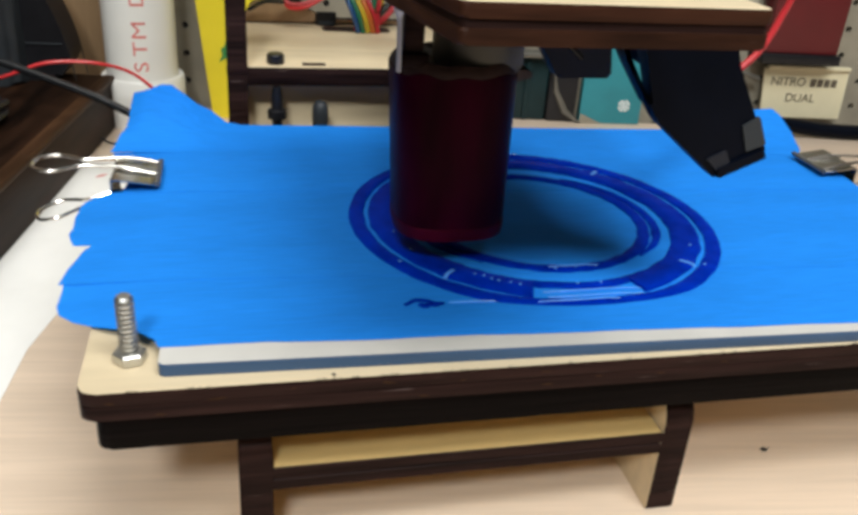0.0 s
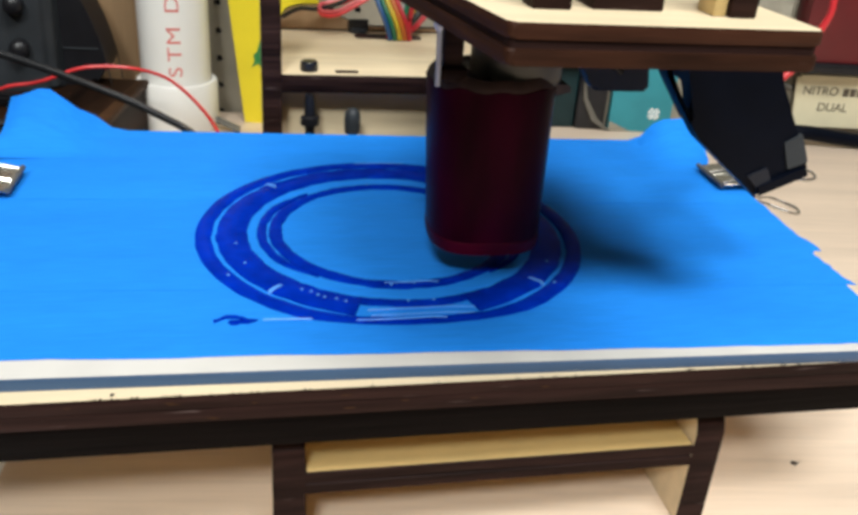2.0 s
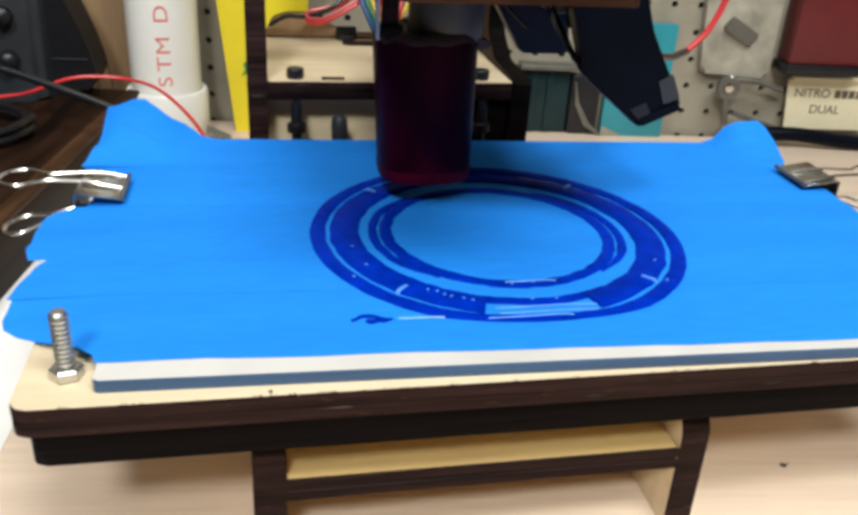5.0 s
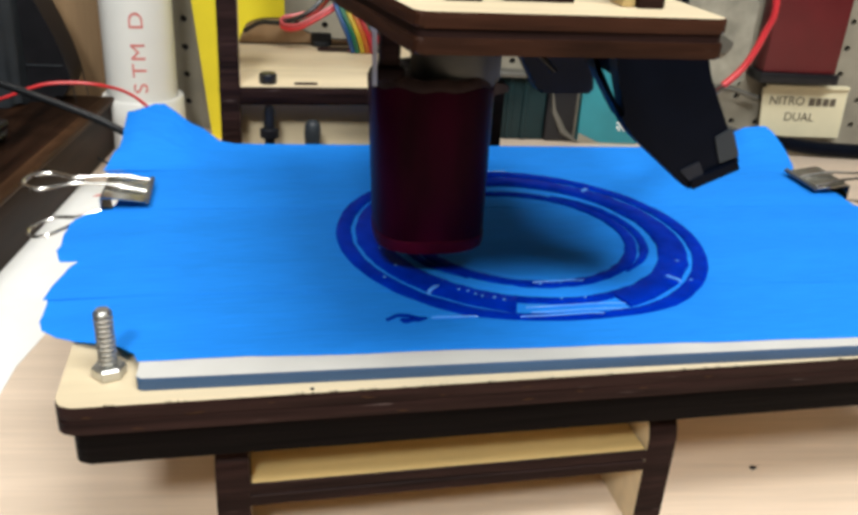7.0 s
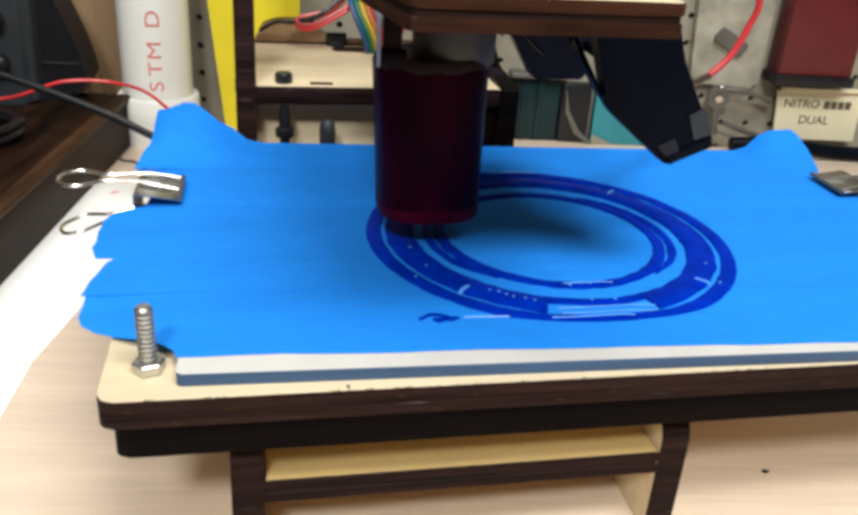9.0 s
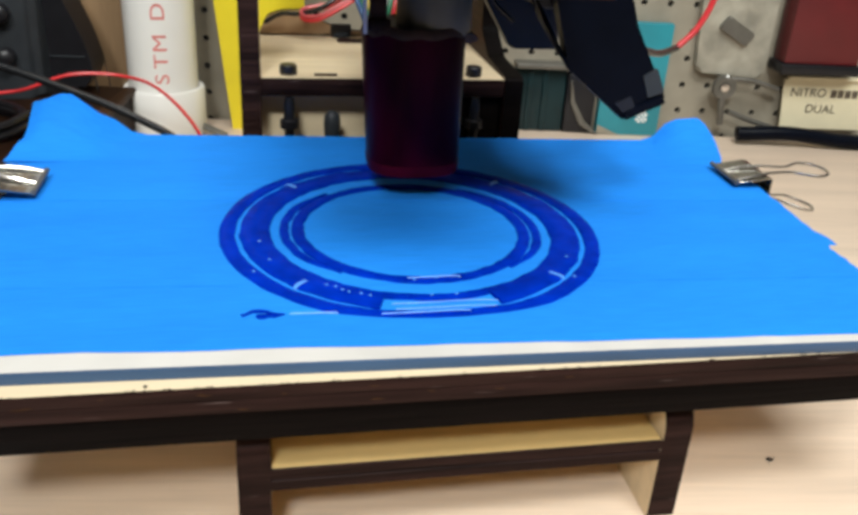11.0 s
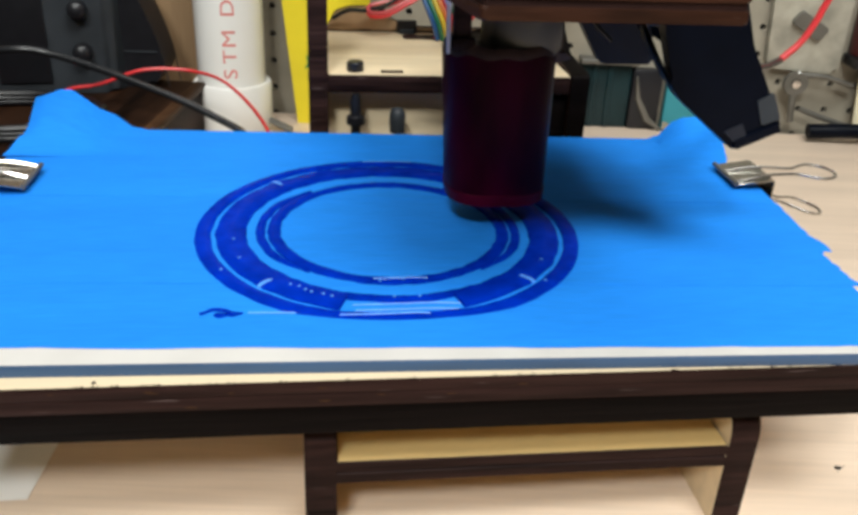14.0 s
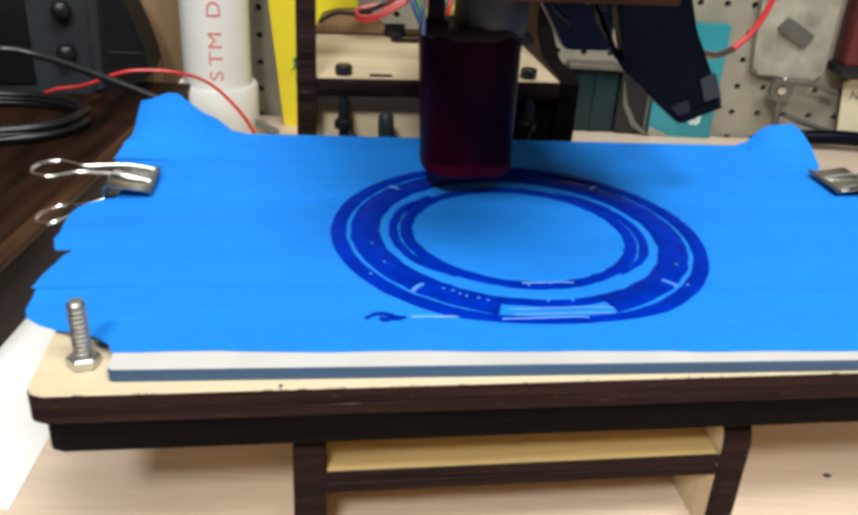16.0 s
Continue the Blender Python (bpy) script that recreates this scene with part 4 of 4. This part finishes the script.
def right_things():
    # positions along the pegboard: u to the right, v out of the board, z up
    k = thing("teal_package", "teal blister package with a white dotted cross", "package", BOARD)
    part("card", bm_box(0.2900, 0.3510, -0.014, -0.003, REST, 0.112, 0.001), TEAL, k)
    for zc in (0.0225,):
        for dx in range(-2, 3):
            for dz in range(-2, 3):
                if (dx + dz) % 2:
                    x, z = 0.3330 + dx * 0.0022, zc + dz * 0.0022
                    part("dot", bm_box(x - 0.0010, x + 0.0010, -0.0150, -0.0142, z - 0.0010, z + 0.0010, 0), PAPER, k)
    part("foot_band", bm_prism([(0.2905, 0.0042), (0.3120, 0.0042), (0.2905, 0.0135)], -0.0150, -0.0142, "y", 0), PEG, k, "pale wedge at the foot of the card")
    b = thing("storage_box", "dark teal plastic box with a bright metal lid edge", "box", BOARD)
    part("body", bm_box(0.2060, 0.2560, -0.010, -0.001, REST, 0.0660, 0.002), DARK_TEAL, b)
    part("lid", bm_box(0.2050, 0.2600, -0.020, -0.001, 0.0662, 0.0710, 0.0012), MOTOR, b, "grey metal lid")
    for x in (0.2180, 0.2330):
        part("rib", bm_box(x, x + 0.005, -0.0125, -0.0102, 0.0045, 0.064, 0.0008), DARK_TEAL, b)
    n = thing("hand_tool", "black hand tool with a curved grey blade", "tool", BOARD)
    part("blade", bm_prism([(0.2605, 0.056), (0.2640, 0.036), (0.2765, 0.016), (0.2920, 0.0045), (0.2870, 0.0045), (0.2720, 0.0130), (0.2612, 0.034), (0.2590, 0.055)], -0.017, -0.014, "y", 0.0008), MOTOR, n)
    part("grip", bm_box(0.2565, 0.2860, -0.013, -0.001, REST, 0.062, 0.003), BLACK, n)
    s = thing("sign_card", "cream card with brown lettering hung on the pegboard", "sign", BOARD)
    card = part("card", bm_prism([(0.4750, 0.0165), (0.5590, 0.0165), (0.5570, 0.0680), (0.4690, 0.0650)], -0.0125, -0.0100, "y", 0.0003), CREAM, s)
    part("fold", bm_box(0.4720, 0.5560, -0.0160, -0.0100, 0.0655, 0.0690, 0.0008), CREAM, s, "folded top edge")
    for word, x, z in (("NITRO", 0.4960, 0.0525), ("DUAL", 0.5120, 0.0365)):
        t = bm_text(word, 0.0120)
        bmesh.ops.rotate(t, verts=t.verts, matrix=Matrix.Rotation(radians(90), 3, "X"))
        part("lettering", t, INK, card, "brown lettering", pose(x, -0.0128, z))
    for i in range(4):
        part("bar", bm_box(0.5190 + i * 0.0072, 0.5248 + i * 0.0072, -0.0130, -0.0126, 0.0485, 0.0562, 0), INK, card, "brown bar")
    r = thing("red_package", "dark red package with a black base on the pegboard", "package", BOARD)
    part("card", bm_box(0.4560, 0.5280, -0.030, -0.004, 0.0840, 0.22, 0.001), RED_BOX, r)
    part("base", bm_box(0.4530, 0.5310, -0.034, -0.002, 0.0740, 0.0838, 0.0015), BLACK, r)
    g = thing("tool_package", "clear blister package with a small steel tool", "package", BOARD)
    part("blister", bm_prism(rounded([(0.3800, 0.068), (0.4480, 0.064), (0.4480, 0.15), (0.3740, 0.150)], [.006] * 4), -0.010, -0.002, "y", 0.003), PLASTIC, g)
    part("tool", bm_prism(rounded([(0.3938, 0.1109), (0.4021, 0.1220), (0.4295, 0.1061), (0.4213, 0.0948)], [.002] * 4), -0.0150, -0.0104, "y", 0.0012), MOTOR, g, "dark steel tool head")
    w = thing("hinged_tool", "dull steel hinged tool hanging on the pegboard", "tool", BOARD)
    eye = bm_turned([(0.005, -0.003), (0.011, -0.003), (0.0115, 0.0), (0.011, 0.003), (0.005, 0.003), (0.005, -0.003)], 24)
    bmesh.ops.delete(eye, geom=[f for f in eye.faces if len(f.verts) > 4], context="FACES")
    part("ring", eye, MOTOR, w, "", pose(0.4069, -0.020, 0.0566, 90))
    part("boss", bm_turned([(0.0001, -0.0045), (0.0040, -0.0040), (0.0046, 0.0), (0.0040, 0.0030)], 16), CHROME, w, "bright pivot", pose(0.4069, -0.020, 0.0566, -90))
    part("stem", bm_wire([(0.4069, -0.020, 0.048), (0.4080, -0.020, 0.036), (0.4110, -0.018, 0.020)], 0.0034, 8, 4), MOTOR, w)
    part("upper_rod", bm_wire([(0.4105, -0.020, 0.0648), (0.4335, -0.020, 0.0636), (0.4610, -0.020, 0.0565)], 0.0024, 8, 5), MOTOR, w)
    part("lower_rod", bm_wire([(0.4160, -0.020, 0.0330), (0.4270, -0.020, 0.0290), (0.4438, -0.020, 0.0237), (0.4752, -0.019, 0.0149)], 0.0026, 8, 5), MOTOR, w)
    part("hook", bm_wire([(0.4069, 0.0, 0.064), (0.4069, -0.016, 0.0635), (0.4069, -0.024, 0.068)], 0.0012, 8, 3), STEEL, w)
    whole("dark_hose", bm_wire([(0.425, -0.030, 0.014), (0.475, -0.034, 0.017), (0.53, -0.036, 0.012), (0.60, -0.040, 0.0110)], 0.0072, 10), NAVY, "dark blue hose lying along the pegboard", "hose", BOARD)


def bench_things():
    whole("bench_speck", bm_prism(rounded([(-0.0018, -0.0002), (0.001, -0.0012), (0.0020, -0.0006), (-0.0004, 0.0010)], [.0006] * 4), 0.0001, 0.0010, "z", 0.0002), BLACK, "small dark crumb on the worktop", "crumb", pose(0.1937, -0.0741, 0.0))
    whole("paper_sheet", bm_prism([(-0.46, -0.070), (-0.1600, -0.0700), (-0.1500, 0.050), (-0.1250, 0.150), (-0.085, 0.32), (-0.46, 0.32)], 0.0002, 0.0006, "z", 0), PAPER, "large white paper sheet lying on the worktop", "paper")
    whole("red_mark", bm_prism(rounded([(-0.0040, -0.0030), (0.0010, -0.0010), (0.0045, 0.0035), (-0.0005, 0.0020)], [.001] * 4), 0.0007, 0.0009, "z", 0), RED_INK, "small red mark printed on the white paper", "print mark", pose(-0.1427, 0.2890, 0))
    p = thing("paper_slip", "white paper slip with small dark marks", "paper", pose(-0.20, -0.109, 0.0008, rz=-4))
    part("sheet", bm_box(-0.10, 0.066, -0.09, 0.030, 0, 0.0003, 0), PAPER, p)
    for k in range(2):
        part("mark", bm_box(0.028 + k * 0.006, 0.032 + k * .006, 0.020, 0.023, 0.0003, 0.0005, 0), GREY, p, "small grey mark")


bed = print_bed()
bolt = hex_bolt()
clips = [binder_clip()]
clips.append(copy_thing(clips[0], pose(0, 0, 0)))
tagged(clips[1], "small silver binder clip gripping the opposite edge of the plate")
ring = printed_ring()
arm = print_arm()
pvc_pipe()
left_things()
wiring()
right_things()
bench_things()


def motions():
    """The bed slides along x, the arm along y."""
    for ob, m in ((bed, pose(0, 0, 0)), (bolt, pose(-0.1725, -0.0930, BED - 0.0051)), (ring, pose(0, 0, BED + 0.0001)),
                  (clips[0], pose(-0.1925, 0.0575, BED + 0.0004)), (clips[1], pose(0.2080, 0.0570, BED + 0.0004, rz=180 - 2))):
        walk(ob, [(t, Matrix.Translation((x, 0, 0)) @ m) for t, x, y in TRAVEL])
    walk(arm, [(t, pose(-0.027 * y, y, 0)) for t, x, y in TRAVEL])


motions()
